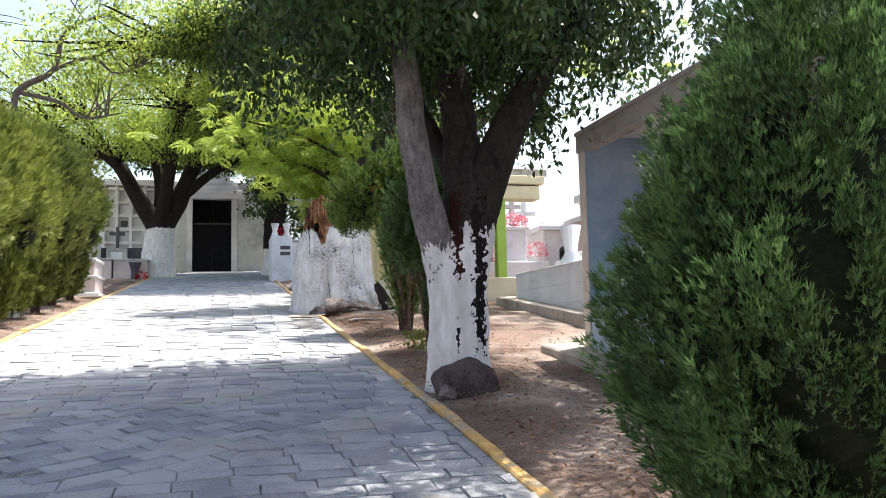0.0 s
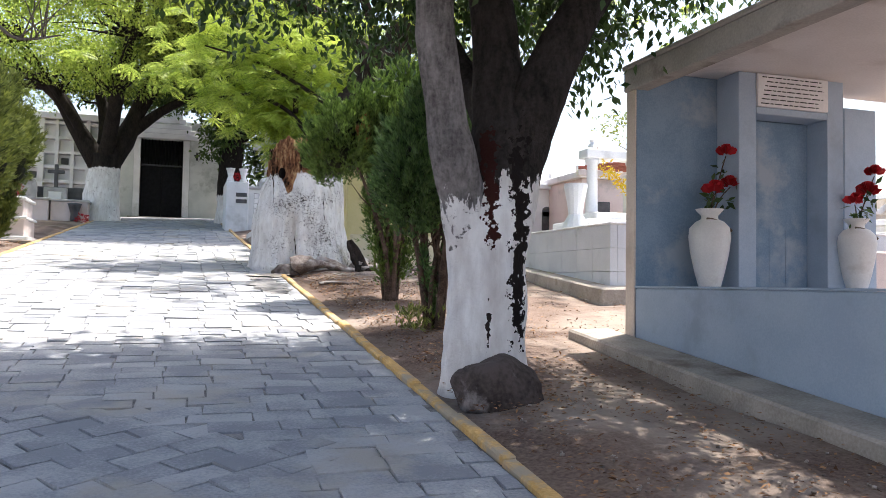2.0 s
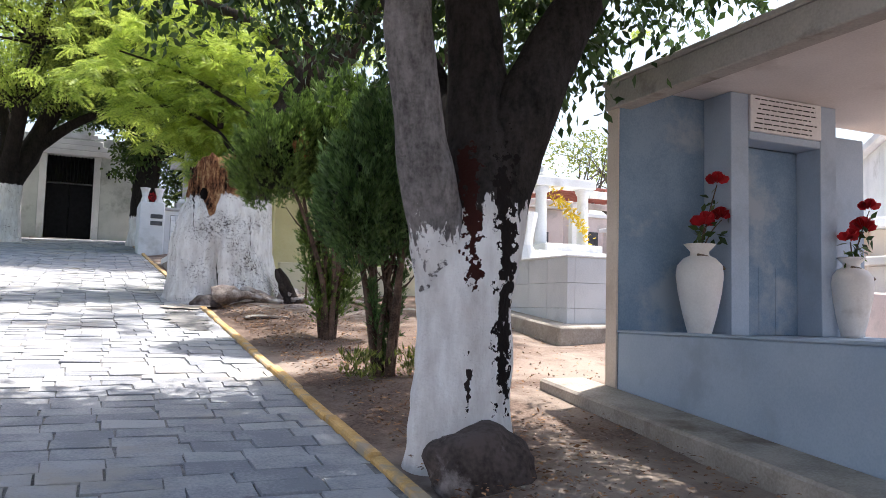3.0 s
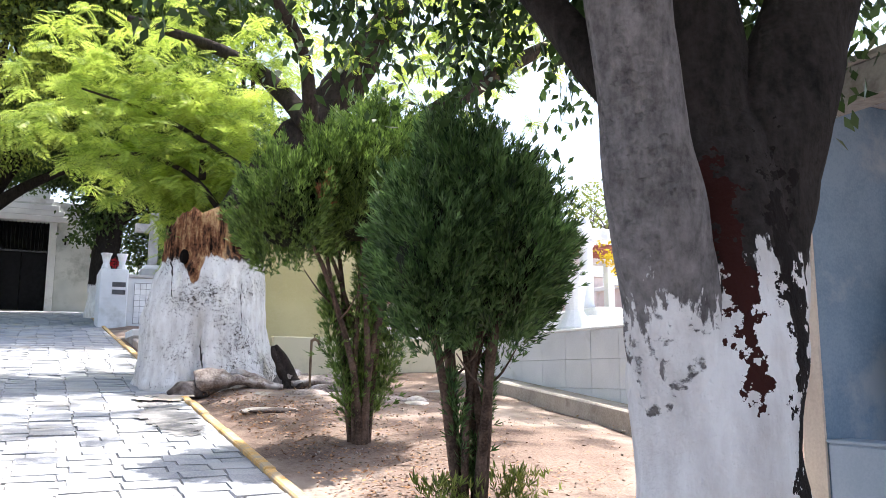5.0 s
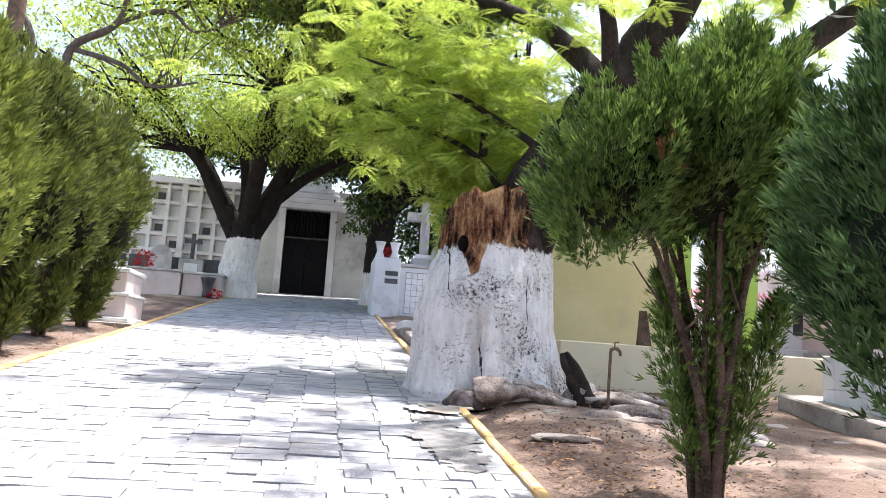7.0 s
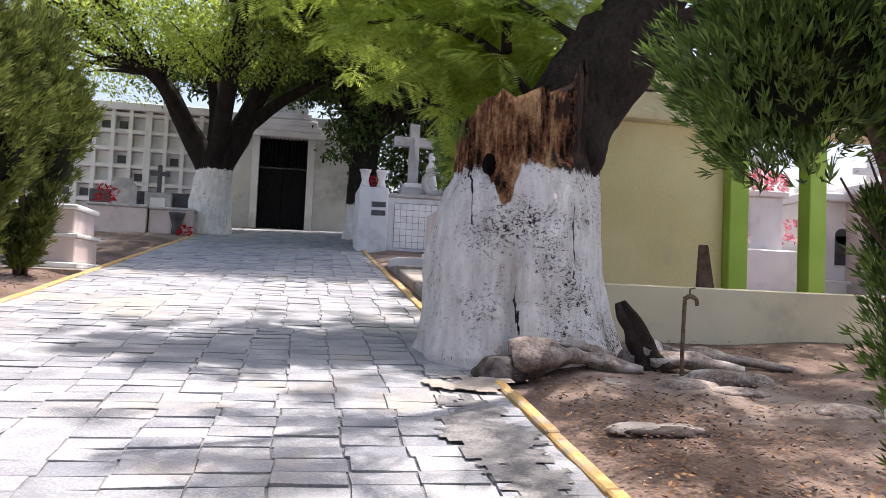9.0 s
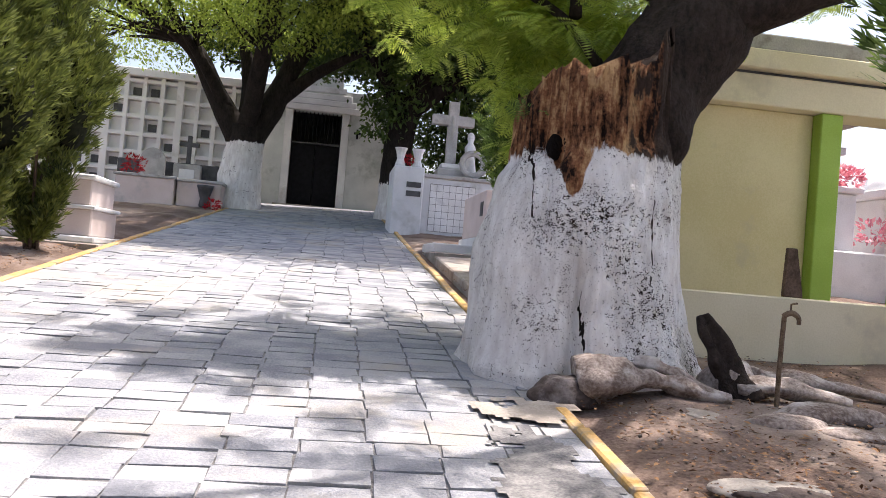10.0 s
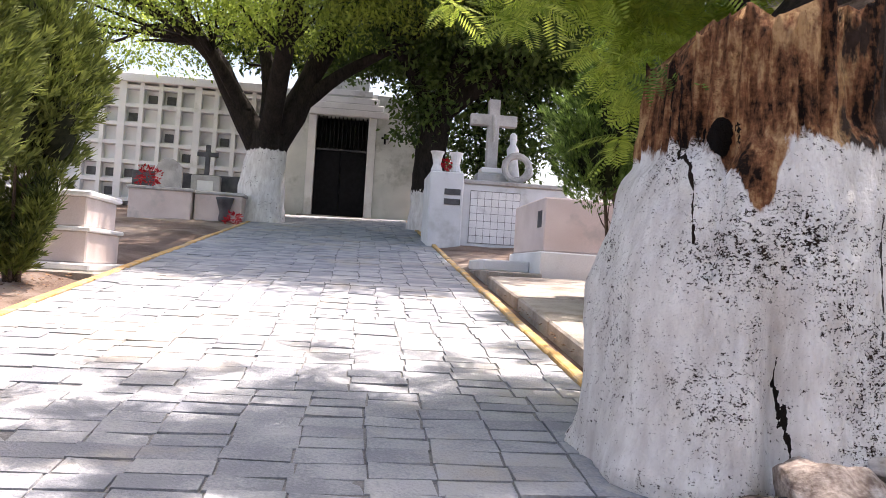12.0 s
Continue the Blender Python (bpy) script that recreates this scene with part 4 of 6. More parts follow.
spreading_tree("bare_tree", "nearly leafless pale tree with crooked boughs beyond the conifers", -8.4, 29.5,
               ([(0, 0, -0.2), (0.1, 0, 2.5), (0.2, 0, 5.0)], [0.24, 0.2, 0.16]),
               [([(0.2, 0, 4.6), (1.3, -0.2, 5.2), (1.5, -0.3, 6.6), (2.6, -0.4, 7.4), (3.0, -0.4, 8.8), (4.6, -0.5, 9.6)], [0.13, 0.12, 0.11, 0.09, 0.07, 0.03]),
                ([(0.2, 0, 4.7), (-0.8, -0.3, 5.6), (-1.6, -0.3, 6.9), (-3.0, -0.4, 7.2), (-3.4, -0.4, 8.6)], [0.14, 0.13, 0.12, 0.1, 0.05]),
                ([(0.2, 0, 4.8), (0.5, -0.3, 6.8), (-0.3, -0.4, 8.2), (0.4, -0.4, 9.8)], [0.12, 0.1, 0.07, 0.035]),
                ([(1.5, -0.3, 6.6), (2.8, -0.4, 6.3), (3.6, -0.4, 5.8), (4.8, -0.5, 6.0)], [0.08, 0.07, 0.05, 0.02]),
                ([(2.6, -0.4, 7.4), (3.8, -0.4, 7.9), (4.6, -0.4, 7.4), (5.8, -0.5, 7.9)], [0.07, 0.06, 0.04, 0.02])],
               [(3.6, -0.4, 8.0, 3.0, 2.0, 1.6, 160), (-2.0, 0, 8.2, 2.4, 2.0, 1.4, 60)], M_CROWN, M_BARK_PALE, 53, 0.30, 1.0, 0, 0.03)


def wooden_pole():
    p = thing("utility_pole", "tall plain brown wooden pole behind the conifers", "pole", -6.9, 25.5)
    part("shaft", tube([(0, 0, -0.3), (0.02, 0, 4.0), (0.03, 0, 8.0), (0.0, 0, 12.5)], [0.20, 0.185, 0.17, 0.15], 16, 0.02, steps=4), M_POLE, p, smooth=True)


wooden_pole()
# out-of-view tree, added only to cast dappled shade on the near path
spreading_tree("unseen_shade_tree", "unseen leafy tree added left of the path to shade it", -5.6, 2.2,
               ([(0, 0, -0.2), (0, 0, 1.5), (0.3, 0, 3.4)], [0.36, 0.3, 0.26]),
               [([(0.2, 0, 3.2), (1.8, 0.6, 5.2), (4.0, 1.4, 6.6)], [0.22, 0.16, 0.06]), ([(0.2, 0, 3.2), (1.2, -1.0, 5.2), (2.6, -2.4, 6.8)], [0.22, 0.16, 0.06]), ([(3.6, 1.3, 6.4), (5.4, 4.2, 7.6), (7.2, 7.4, 8.2)], [0.10, 0.08, 0.03])],
               [(3.0, 0.8, 6.6, 2.5, 2.4, 0.9, 900), (5.2, 1.8, 7.2, 2.3, 2.4, 0.9, 800), (3.2, 3.6, 7.6, 2.4, 2.0, 0.8, 620), (5.0, -1.2, 7.0, 2.4, 2.4, 0.9, 800), (2.2, -2.4, 6.8, 2.3, 2.3, 0.9, 700), (6.4, 4.4, 8.4, 2.2, 1.8, 0.8, 500), (4.6, 3.8, 8.0, 2.4, 1.8, 0.8, 900), (6.6, 5.6, 7.8, 2.2, 1.8, 0.7, 800), (4.4, 5.4, 8.2, 2.2, 1.6, 0.7, 700), (6.6, 2.2, 7.4, 2.2, 1.8, 0.7, 700), (7.4, 7.7, 8.4, 1.8, 1.3, 0.6, 450), (5.4, 7.3, 8.4, 1.6, 1.2, 0.6, 400)], M_CROWN_DK, M_BARK, 54, 0.5, 0.72)


# ---- chapel and niche wall at the path's end ----
def chapel():
    y = 44.66
    z = gz(-1, y) - 0.1
    c = thing("chapel_front", "pale grey-white chapel portal with a tall dark doorway", "chapel", -0.94, y, z)
    part("wall", box(-2.6, -1.30, 0.0, 0.5, -0.6, 4.9, 0.02), M_CHAPEL, c)
    part("wall", box(1.30, 3.3, 0.0, 0.5, -0.6, 4.9, 0.02), M_CHAPEL, c)
    part("wall", box(-1.30, 1.30, 0.0, 0.5, 3.98, 4.9, 0.0), M_CHAPEL, c)
    for s in (-1, 1):
        part("pilaster", box(s * 1.0 + (-0.30 if s < 0 else 0.0), s * 1.0 + (0.0 if s < 0 else 0.30), -0.09, 0.45, -0.6, 3.96, 0.015), M_WHITE, c)
    for i, (w, h) in enumerate(((1.75, 4.15), (1.55, 4.4), (1.35, 4.65), (1.1, 4.95))):
        part("cornice_step", box(-w, w, -0.16 + 0.03 * i, 0.02, h - 0.17, h + 0.06, 0.015), M_WHITE, c)
    part("pediment", box(-0.95, 0.95, -0.05, 0.3, 4.9, 5.5, 0.02), M_CHAPEL, c)
    part("side_wall", box(-2.6, -2.3, 0.5, 5.0, -0.6, 4.9, 0.02), M_CHAPEL, c)
    part("side_wall", box(3.0, 3.3, 0.5, 5.0, -0.6, 4.9, 0.02), M_CHAPEL, c)
    # dark stone tone here stands in for the shade inside the chapel
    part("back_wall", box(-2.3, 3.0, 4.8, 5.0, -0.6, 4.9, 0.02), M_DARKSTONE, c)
    part("roof", box(-2.6, 3.3, 0.5, 5.0, 4.7, 4.9, 0.0), M_SLAB, c)
    d = thing("door_1", "tall black iron gate with a crossbar and barred transom", "door", -0.94, y + 0.2, z, kind="structure")
    for k in range(2):
        part("leaf", box(-0.98 + 0.985 * k, -0.01 + 0.985 * k, 0.0, 0.05, 0.06, 2.62, 0.01), M_IRON, d)
    part("crossbar", box(-1.0, 1.0, -0.05, 0.06, 2.64, 2.71, 0.01), M_DARKSTONE, d)
    for k in range(13):
        part("bar", tube([(-0.94 + 0.157 * k, 0.02, 2.72), (-0.94 + 0.157 * k, 0.02, 3.97)], [0.018, 0.018], 6, steps=1), M_IRON, d)
    part("sill", box(-1.5, 1.5, -0.6, 0.0, -0.3, 0.06, 0.02), M_CONC, c)
    part("wall_cross", box(1.62, 1.70, -0.05, 0.0, 3.0, 3.4, 0.0, box(1.52, 1.80, -0.06, 0.0, 3.2, 3.27, 0.0)), M_IRON, c)


chapel()


def niche_wall():
    """Burial niches in rows, each with its own recessed slab."""
    y, x0, x1 = 43.6, -13.6, -3.55
    z = gz(-8, y) - 0.2
    w = thing("burial_niche_wall", "white wall of square burial niches in six rows", "tomb wall", x0, y, z)
    cols, rows, ph = 15, 6, 0.69
    pw = (x1 - x0) / cols
    part("back", box(0, x1 - x0, 0.42, 2.4, -0.5, 5.0, 0.0), M_NICHE, w)
    for c in range(cols + 1):
        wide = 0.13 if c % 4 == 3 else 0.075
        part("upright", box(c * pw - wide, c * pw + wide, 0.0, 0.43, -0.5, 4.95, 0.01), M_NICHE, w)
    for r in range(rows + 1):
        part("course", box(0, x1 - x0, 0.02, 0.43, 0.45 + r * ph - 0.07, 0.45 + r * ph + 0.07, 0.01), M_NICHE, w)
    part("cornice", box(-0.15, x1 - x0 + 0.15, -0.14, 2.5, 4.75, 5.05, 0.02), M_NICHE, w)
    rng = random.Random(4)
    for c in range(cols):
        for r in range(rows):
            m = rng.choice([M_NICHE, M_NICHE, M_NICHE, M_BLOCK, M_BLOCK])
            p = part("niche_slab", box(c * pw + 0.08, (c + 1) * pw - 0.08, 0.30, 0.42, 0.53 + r * ph, 0.45 + (r + 1) * ph - 0.08, 0.01), m, w)
            if rng.random() < 0.2:
                part("plaque", box(c * pw + 0.18, c * pw + 0.50, 0.26, 0.31, 0.60 + r * ph, 0.90 + r * ph, 0.01), M_DARKSTONE, p)


niche_wall()


def cross(bm, x, y, z, h, w, t):
    box(x - t / 2, x + t / 2, y - t / 2, y + t / 2, z, z + h, 0.012, bm)
    box(x - w / 2, x + w / 2, y - t / 2 + 0.003, y + t / 2 - 0.003, z + h * 0.62, z + h * 0.62 + t, 0.012, bm)
    return bm


def bars(n, x0, x1, y, z0, z1, material, parent, seed=0, name="writing"):
    """Unreadable lines of writing: broken bars."""
    rng = random.Random(seed)
    bm = bmesh.new()
    step = (z1 - z0) / n
    for k in range(n):
        z = z1 - (k + 0.5) * step
        x = x0 + rng.uniform(0, 0.12) * (x1 - x0)
        end = x1 - rng.uniform(0, 0.15) * (x1 - x0)
        while x < end:
            w = min(rng.uniform(0.03, 0.10) * (x1 - x0) * 1.2, end - x)
            box(x, x + w, y - 0.004, y, z - step * 0.11, z + step * 0.11, 0, bm)
            x += w + 0.022 * (x1 - x0)
    return part(name, bm, material, parent)


# ---- blue memorial beside the path ----
def memorial():
    m = thing("blue_memorial", "pale blue roofed memorial with low wall, shelf and recesses", "memorial", 0, 0, 0)
    y0, y1 = 4.9, 9.02          # inner back face at y1
    xo = 4.12                   # outer face of the low wall
    # low wall on the path side
    bm = box(xo, xo + 0.18, y0, y1, 0.2, 1.64, 0.012)
    part("low_wall", bm, M_BLUE, m)
    part("wall_cap", box(xo - 0.012, xo + 0.19, y0, y1 - 0.003, 1.642, 1.66, 0.004), M_BLUE, m)
    # recess wall gets the darker blue, with the soffit's shade in its colour
    part("back_wall", box(xo, 6.62, y1, y1 + 0.14, 0.6, 3.735, 0.008), M_BLUE_SHADED, m)
    part("back_wall", box(6.622, 7.05, y1, y1 + 0.14, 0.6, 3.58, 0.008), M_BLUE, m)
    part("end_face", box(xo - 0.02, xo - 0.002, y1 - 0.003, y1 + 0.145, 0.95, 3.545, 0.0), M_BEIGE, m, "beige plastered wall end")
    part("shelf", box(xo + 0.18, 6.95, y1 - 0.75, y1, 0.6, 1.635, 0.01), M_BLUE, m)
    # two piers, the panel and the plate between them
    for x in (5.03, 6.08):
        part("pier", box(x, x + 0.20, y1 - 0.34, y1 - 0.002, 1.637, 3.735, 0.006), M_BLUE, m)
    part("panel", box(5.232, 6.078, y1 - 0.07, y1 - 0.004, 1.638, 3.335, 0.005), M_BLUE_SHADED, m, "aged blue panel between two piers, darkened as under a soffit")
    for x in (5.43, 5.6, 5.8):
        part("panel_batten", box(x, x + 0.02, y1 - 0.074, y1 - 0.07, 1.64, 2.25, 0.001), M_BLUE_SHADED, m)
    part("plate_ledge", box(5.232, 6.078, y1 - 0.34, y1 - 0.072, 3.34, 3.41, 0.006), M_BLUE, m)
    pl = part("plate", box(5.234, 6.076, y1 - 0.36, y1 - 0.10, 3.412, 3.732, 0.006), M_MARBLE, m, "white plate with black writing")
    bars(7, 5.26, 6.05, y1 - 0.362, 3.42, 3.72, M_INK, pl, 3, "writing")
    # plinth that follows the slope
    bm = box(xo - 0.46, xo, y0 - 0.4, y1 + 0.5, -0.3, 0.14, 0.02)
    for v in bm.verts:
        v.co.z += gz(v.co.x, v.co.y)
    part("plinth", bm, M_CONC, m, "bare sloping concrete plinth")
    # roof slab, edge beam and column
    part("roof_slab", box(xo - 0.05, 7.72, 4.4, y1 + 0.20, 3.765, 3.815, 0.012), M_SLAB, m, "grey weathered concrete roof slab")
    part("soffit", box(xo + 0.14, 7.68, 4.45, y1 + 0.19, 3.737, 3.764, 0.0), M_SOFFIT, m, "off-white painted soffit")
    part("edge_beam", box(xo - 0.035, xo + 0.138, 4.42, y1 + 0.18, 3.55, 3.764, 0.01), M_SLAB, m, "weathered grey-brown edge beam")
    part("column", box(xo + 0.02, xo + 0.26, 5.64, 5.88, 1.662, 3.1, 0.012), M_SOFFIT, m)
    part("capital", box(xo - 0.03, xo + 0.34, 5.50, 6.02, 3.1, 3.548, 0.012), M_SOFFIT, m)
    part("column", box(7.4, 7.64, 4.6, 4.84, 0.2, 3.735, 0.012), M_SOFFIT, m)


memorial()


def rose(parent, x, y, z, r, seed):
    """A full rose: layered cupped petals."""
    rng = np.random.default_rng(seed)
    n = 26
    a = rng.uniform(0, 2 * np.pi, n)
    k = np.linspace(0.15, 1, n)
    pts = np.stack([x + r * 0.35 * k * np.cos(a), y + r * 0.35 * k * np.sin(a), z + r * 0.2 * (1 - k)], 1)
    ways = np.stack([np.cos(a) * k, np.sin(a) * k, 1.15 - k * 0.7], 1)
    tpl = ([(0, -0.28, 0), (0.6, -0.5, 0.05), (1, -0.2, 0.0), (1, 0.2, 0.0), (0.6, 0.5, 0.05), (0, 0.28, 0)], [(0, 1, 4, 5), (1, 2, 3, 4)])
    return part("rose", scatter("rose", tpl, pts, ways, np.full(n, r * 0.95), rng, 0), M_RED, parent)


def vase(x, y, z, h, flowers, label):
    v = thing("vase", label, "vase", x, y, z, group="vases on the memorial's shelf")
    k = h / 0.70
    prof = [(0.085, 0), (0.095, 0.02), (0.13, 0.15), (0.168, 0.33), (0.185, 0.47), (0.175, 0.55), (0.125, 0.605), (0.075, 0.63), (0.072, 0.66), (0.11, 0.70), (0.125, 0.72), (0.112, 0.722), (0.06, 0.66)]
    part("body", lathe([(r * k, zz * k) for r, zz in prof], 28), M_VASE, v, smooth=True)
    part("ribbon", tube([(-0.07 * k, -0.05 * k, 0.63 * k), (0, -0.085 * k, 0.61 * k), (0.09 * k, -0.09 * k, 0.57 * k), (0.14 * k, -0.13 * k, 0.52 * k)], [0.012, 0.018, 0.022, 0.010], 6, steps=3), M_RIBBON, v, "brown ribbon bow at the neck")
    b = thing("artificial_roses", "red artificial roses with dark leaves in a vase", "flowers", x, y, z, group="rose bouquets")
    rng = np.random.default_rng(int(x * 10))
    for i, (fx, fz, r) in enumerate(flowers):
        part("stem", tube([(0, 0, h * 0.9), (fx * 0.5, -0.02, (h + fz) / 2), (fx, -0.03, fz - 0.02)], [0.006, 0.006, 0.005], 5, steps=3), M_THUJA_BARK, b)
        rose(b, fx, -0.03, fz, r, i)
    n = 34
    t = rng.random(n)
    f = rng.integers(0, len(flowers), n)
    pts = np.array([[flowers[j][0] * s + rng.normal(0, 0.05), rng.normal(-0.03, 0.04), h * 0.95 + (flowers[j][1] - h) * s] for j, s in zip(f, t)])
    part("leaves", scatter("leaves", LEAF, pts, rng.normal(size=(n, 3)), rng.uniform(0.07, 0.12, n), rng, 0.5), M_FICUS, b)


vase(4.76, 8.76, 1.637, 0.74, [(0.03, 0.93, 0.10), (0.21, 1.0, 0.085), (0.16, 1.30, 0.085)], "tall white clay vase with a brown ribbon on a blue shelf")
vase(6.36, 8.6, 1.637, 0.70, [(-0.05, 0.88, 0.09), (0.12, 0.98, 0.11), (0.20, 1.18, 0.085)], "tall white clay vase with roses beside a blue pier")


# ---- block-walled grave platform to the right ----
def grave_platform():
    g = thing("grave_platform", "white painted block wall of a raised grave plot", "grave plot", 0, 0, 0)
    xa, ya, yb, xb, top = 5.85, 12.55, 16.4, 11.5, 2.55
    part("fill", box(xa + 0.11, xb - 0.1, ya + 0.11, yb - 0.02, 0.8, top - 0.03, 0.0), M_CONC, g)
    bm = box(xa - 0.32, xb + 0.3, ya - 0.34, yb + 0.4, -0.4, 0.22, 0.02)
    for v in bm.verts:
        v.co.z += gz(v.co.x, v.co.y)
    part("footing", bm, M_CONC, g, "rough concrete footing ledge")
    rng = random.Random(2)
    hh, ln = 0.34, 0.52
    for side in range(2):
        length = (yb - ya) if side == 0 else (xb - xa)
        for r in range(4):
            z1 = top - r * hh
            s = 0.0
            while s < length:
                a, b = max(s, 0), min(s + ln, length)
                if b - a > 0.06:
                    d = rng.uniform(0, 0.003)
                    if side == 0:
                        bm = box(xa + d, xa + 0.12, ya + a + 0.002, ya + b - 0.002, z1 - hh + 0.002, z1 - 0.002, 0.003)
                    else:
                        bm = box(xa + 0.122 + a, xa + 0.118 + min(b, length - 0.13), ya + d, ya + 0.12, z1 - hh + 0.002, z1 - 0.002, 0.003)
                    part("block", bm, M_BLOCK, g)
                s += ln
    part("coping", box(xa - 0.01, xb, ya - 0.01, yb, top, top + 0.035, 0.01), M_WHITE, g)


grave_platform()


def portico_tomb():
    t = thing("portico_tomb", "white marble tomb with two columns and a lintel", "tomb", 7.25, 15.0, 2.585)
    part("base", box(-0.7, 0.9, -0.5, 0.9, 0, 0.22, 0.02), M_MARBLE, t)
    part("step", box(-0.45, 0.65, -0.3, 0.7, 0.22, 0.36, 0.02), M_MARBLE, t)
    for x in (-0.32, 0.5):
        part("column", lathe([(0.13, 0.36), (0.10, 0.42), (0.095, 1.22), (0.13, 1.28), (0.13, 1.34)], 14, at=(x, 0.1, 0)), M_MARBLE, t, smooth=True)
    part("lintel", box(-0.5, 0.68, -0.05, 0.28, 1.34, 1.50, 0.015), M_MARBLE, t)
    part("urn", lathe([(0.05, 1.5), (0.09, 1.56), (0.04, 1.63), (0.06, 1.67)], 10, at=(-0.32, 0.1, 0)), M_MARBLE, t)
    part("plaque", box(-0.35, 0.1, -0.32, -0.30, 0.06, 0.20, 0.0), M_GRANITE, t)
    f = thing("yellow_flower_garland", "garland of yellow artificial flowers on the tomb", "flowers", 7.25, 15.0, 2.585)
    rng = np.random.default_rng(3)
    n = 260
    s = rng.random(n)
    pts = np.stack([-0.2 + 0.75 * s, -0.02 + rng.normal(0, 0.05, n), 1.15 - 0.7 * s ** 1.6 + rng.normal(0, 0.07, n)], 1)
    part("blossoms", scatter("blossoms", LEAF, pts, rng.normal(size=(n, 3)) + np.array([0, -0.8, 0.3]), rng.uniform(0.06, 0.10, n), rng, 0), M_GOLD, f)


portico_tomb()


# ---- cream shelter behind the old tree ----
def shelter():
    s = thing("cream_shelter", "cream-yellow roofed shelter with lime-green pillars and a low wall", "shelter", 0, 0, 0)
    part("low_wall", box(3.2, 7.6, 17.95, 18.13, 1.3, 2.61, 0.015), M_CREAM_PALE, s, "pale cream low front wall")
    part("back_wall", box(3.4, 5.34, 19.46, 19.66, 1.6, 4.68, 0.012), M_CREAM, s)
    part("floor", box(3.2, 7.6, 18.13, 23.0, 1.4, 2.1, 0.0), M_CONC, s)
    part("pillar", box(5.34, 5.60, 19.30, 19.70, 1.9, 4.68, 0.012), M_GREEN, s, "lime-green square pillar")
    part("pillar", box(6.44, 6.68, 19.30, 19.56, 1.9, 4.68, 0.012), M_GREEN, s, "lime-green square pillar")
    part("lintel", box(3.4, 7.6, 19.26, 19.75, 4.683, 5.02, 0.012), M_CREAM_PALE, s)
    # thin dark strip, set back between lintel and fascia
    part("dark_strip", box(3.42, 7.58, 19.32, 19.74, 5.022, 5.06, 0.0), M_DARKSTONE, s)
    part("fascia", box(3.3, 7.7, 19.16, 19.8, 5.062, 5.27, 0.012), M_CREAM_PALE, s, "stained cream roof fascia")
    part("roof", box(3.2, 7.8, 19.22, 23.4, 5.273, 5.46, 0.02), M_SLAB, s, "grey concrete roof slab")
    part("side_wall", box(3.4, 3.6, 19.76, 23.0, 1.6, 5.0, 0.01), M_CREAM, s)


shelter()


def tap():
    t = thing("standpipe", "rusty garden standpipe with a brass tap in stones", "tap", 3.3, 16.35)
    part("pipe", tube([(0, 0, -0.1), (0, 0, 0.3), (0.01, 0, 0.66)], [0.018, 0.018, 0.018], 8, steps=2), M_PIPE, t)
    part("spout", tube([(0, 0, 0.66), (0.05, -0.02, 0.69), (0.10, -0.03, 0.66), (0.105, -0.03, 0.61)], [0.02, 0.022, 0.018, 0.016], 8, steps=3), M_PIPE, t)
    part("handle", tube([(0.045, -0.02, 0.70), (0.045, -0.02, 0.75), (0.09, -0.02, 0.76)], [0.008, 0.008, 0.008], 6, steps=1), M_PIPE, t)


tap()
boulder("stone", "pale flat stone beside the old tree's root", 3.15, 16.75, (0.22, 0.2, 0.2), 7.0, M_ROOT)
boulder("stone", "long low grey stone lying near the standpipe", 3.55, 16.1, (0.42, 0.16, 0.10), 9.0, M_ROOT)
boulder("stone", "brown weathered stone against the old tree's foot", 1.75, 16.35, (0.24, 0.16, 0.14), 5.0)


# ---- tombs along the path ----
def tomb_left():
    t = thing("box_tomb", "pinkish plastered box tomb with a white nameplate", "tomb", -3.50, 24.25, gz(-3.5, 24.25) - 0.12)
    part("ground_slab", box(-2.3, 0.12, -0.5, 1.5, -0.25, 0.14, 0.02), M_CONC, t)
    part("step", box(-2.1, 0.0, -0.3, 1.4, 0.14, 0.24, 0.02), M_MARBLE, t)
    part("body", box(-1.95, -0.1, -0.15, 1.3, 0.24, 0.66, 0.02), M_PINKISH, t)
    part("ledge", box(-2.0, -0.05, -0.2, 1.35, 0.66, 0.72, 0.015), M_WHITE, t)
    part("upper", box(-1.85, -0.14, -0.12, 1.2, 0.72, 1.12, 0.02), M_PINKISH, t)
    part("lid", box(-1.92, -0.08, -0.18, 1.28, 1.12, 1.20, 0.02), M_WHITE, t)
    p = part("nameplate", box(-1.0, -0.52, -0.145, -0.12, 0.86, 1.06, 0.004), M_MARBLE, t)
    bars(3, -0.98, -0.54, -0.147, 0.88, 1.04, M_INK, p, 8)


tomb_left()


def tomb_long(name, label, x, y, w, d, h, material, seed=0):
    t = thing(name, label, "tomb", x, y)
    part("body", box(0, w, 0, d, -0.4, h, 0.02), material, t)
    part("lid", box(-0.06, w + 0.06, -0.06, d + 0.06, h, h + 0.09, 0.02), M_GRANITE, t)
    return t


tomb_long("low_tomb", "low grey plastered tomb beside the tree", -6.65, 37.0, 1.75, 2.2, 0.85, M_PINKISH)
tomb_long("low_tomb", "second low grey tomb with a shared edge", -4.85, 37.2, 1.35, 2.0, 0.78, M_PINKISH)


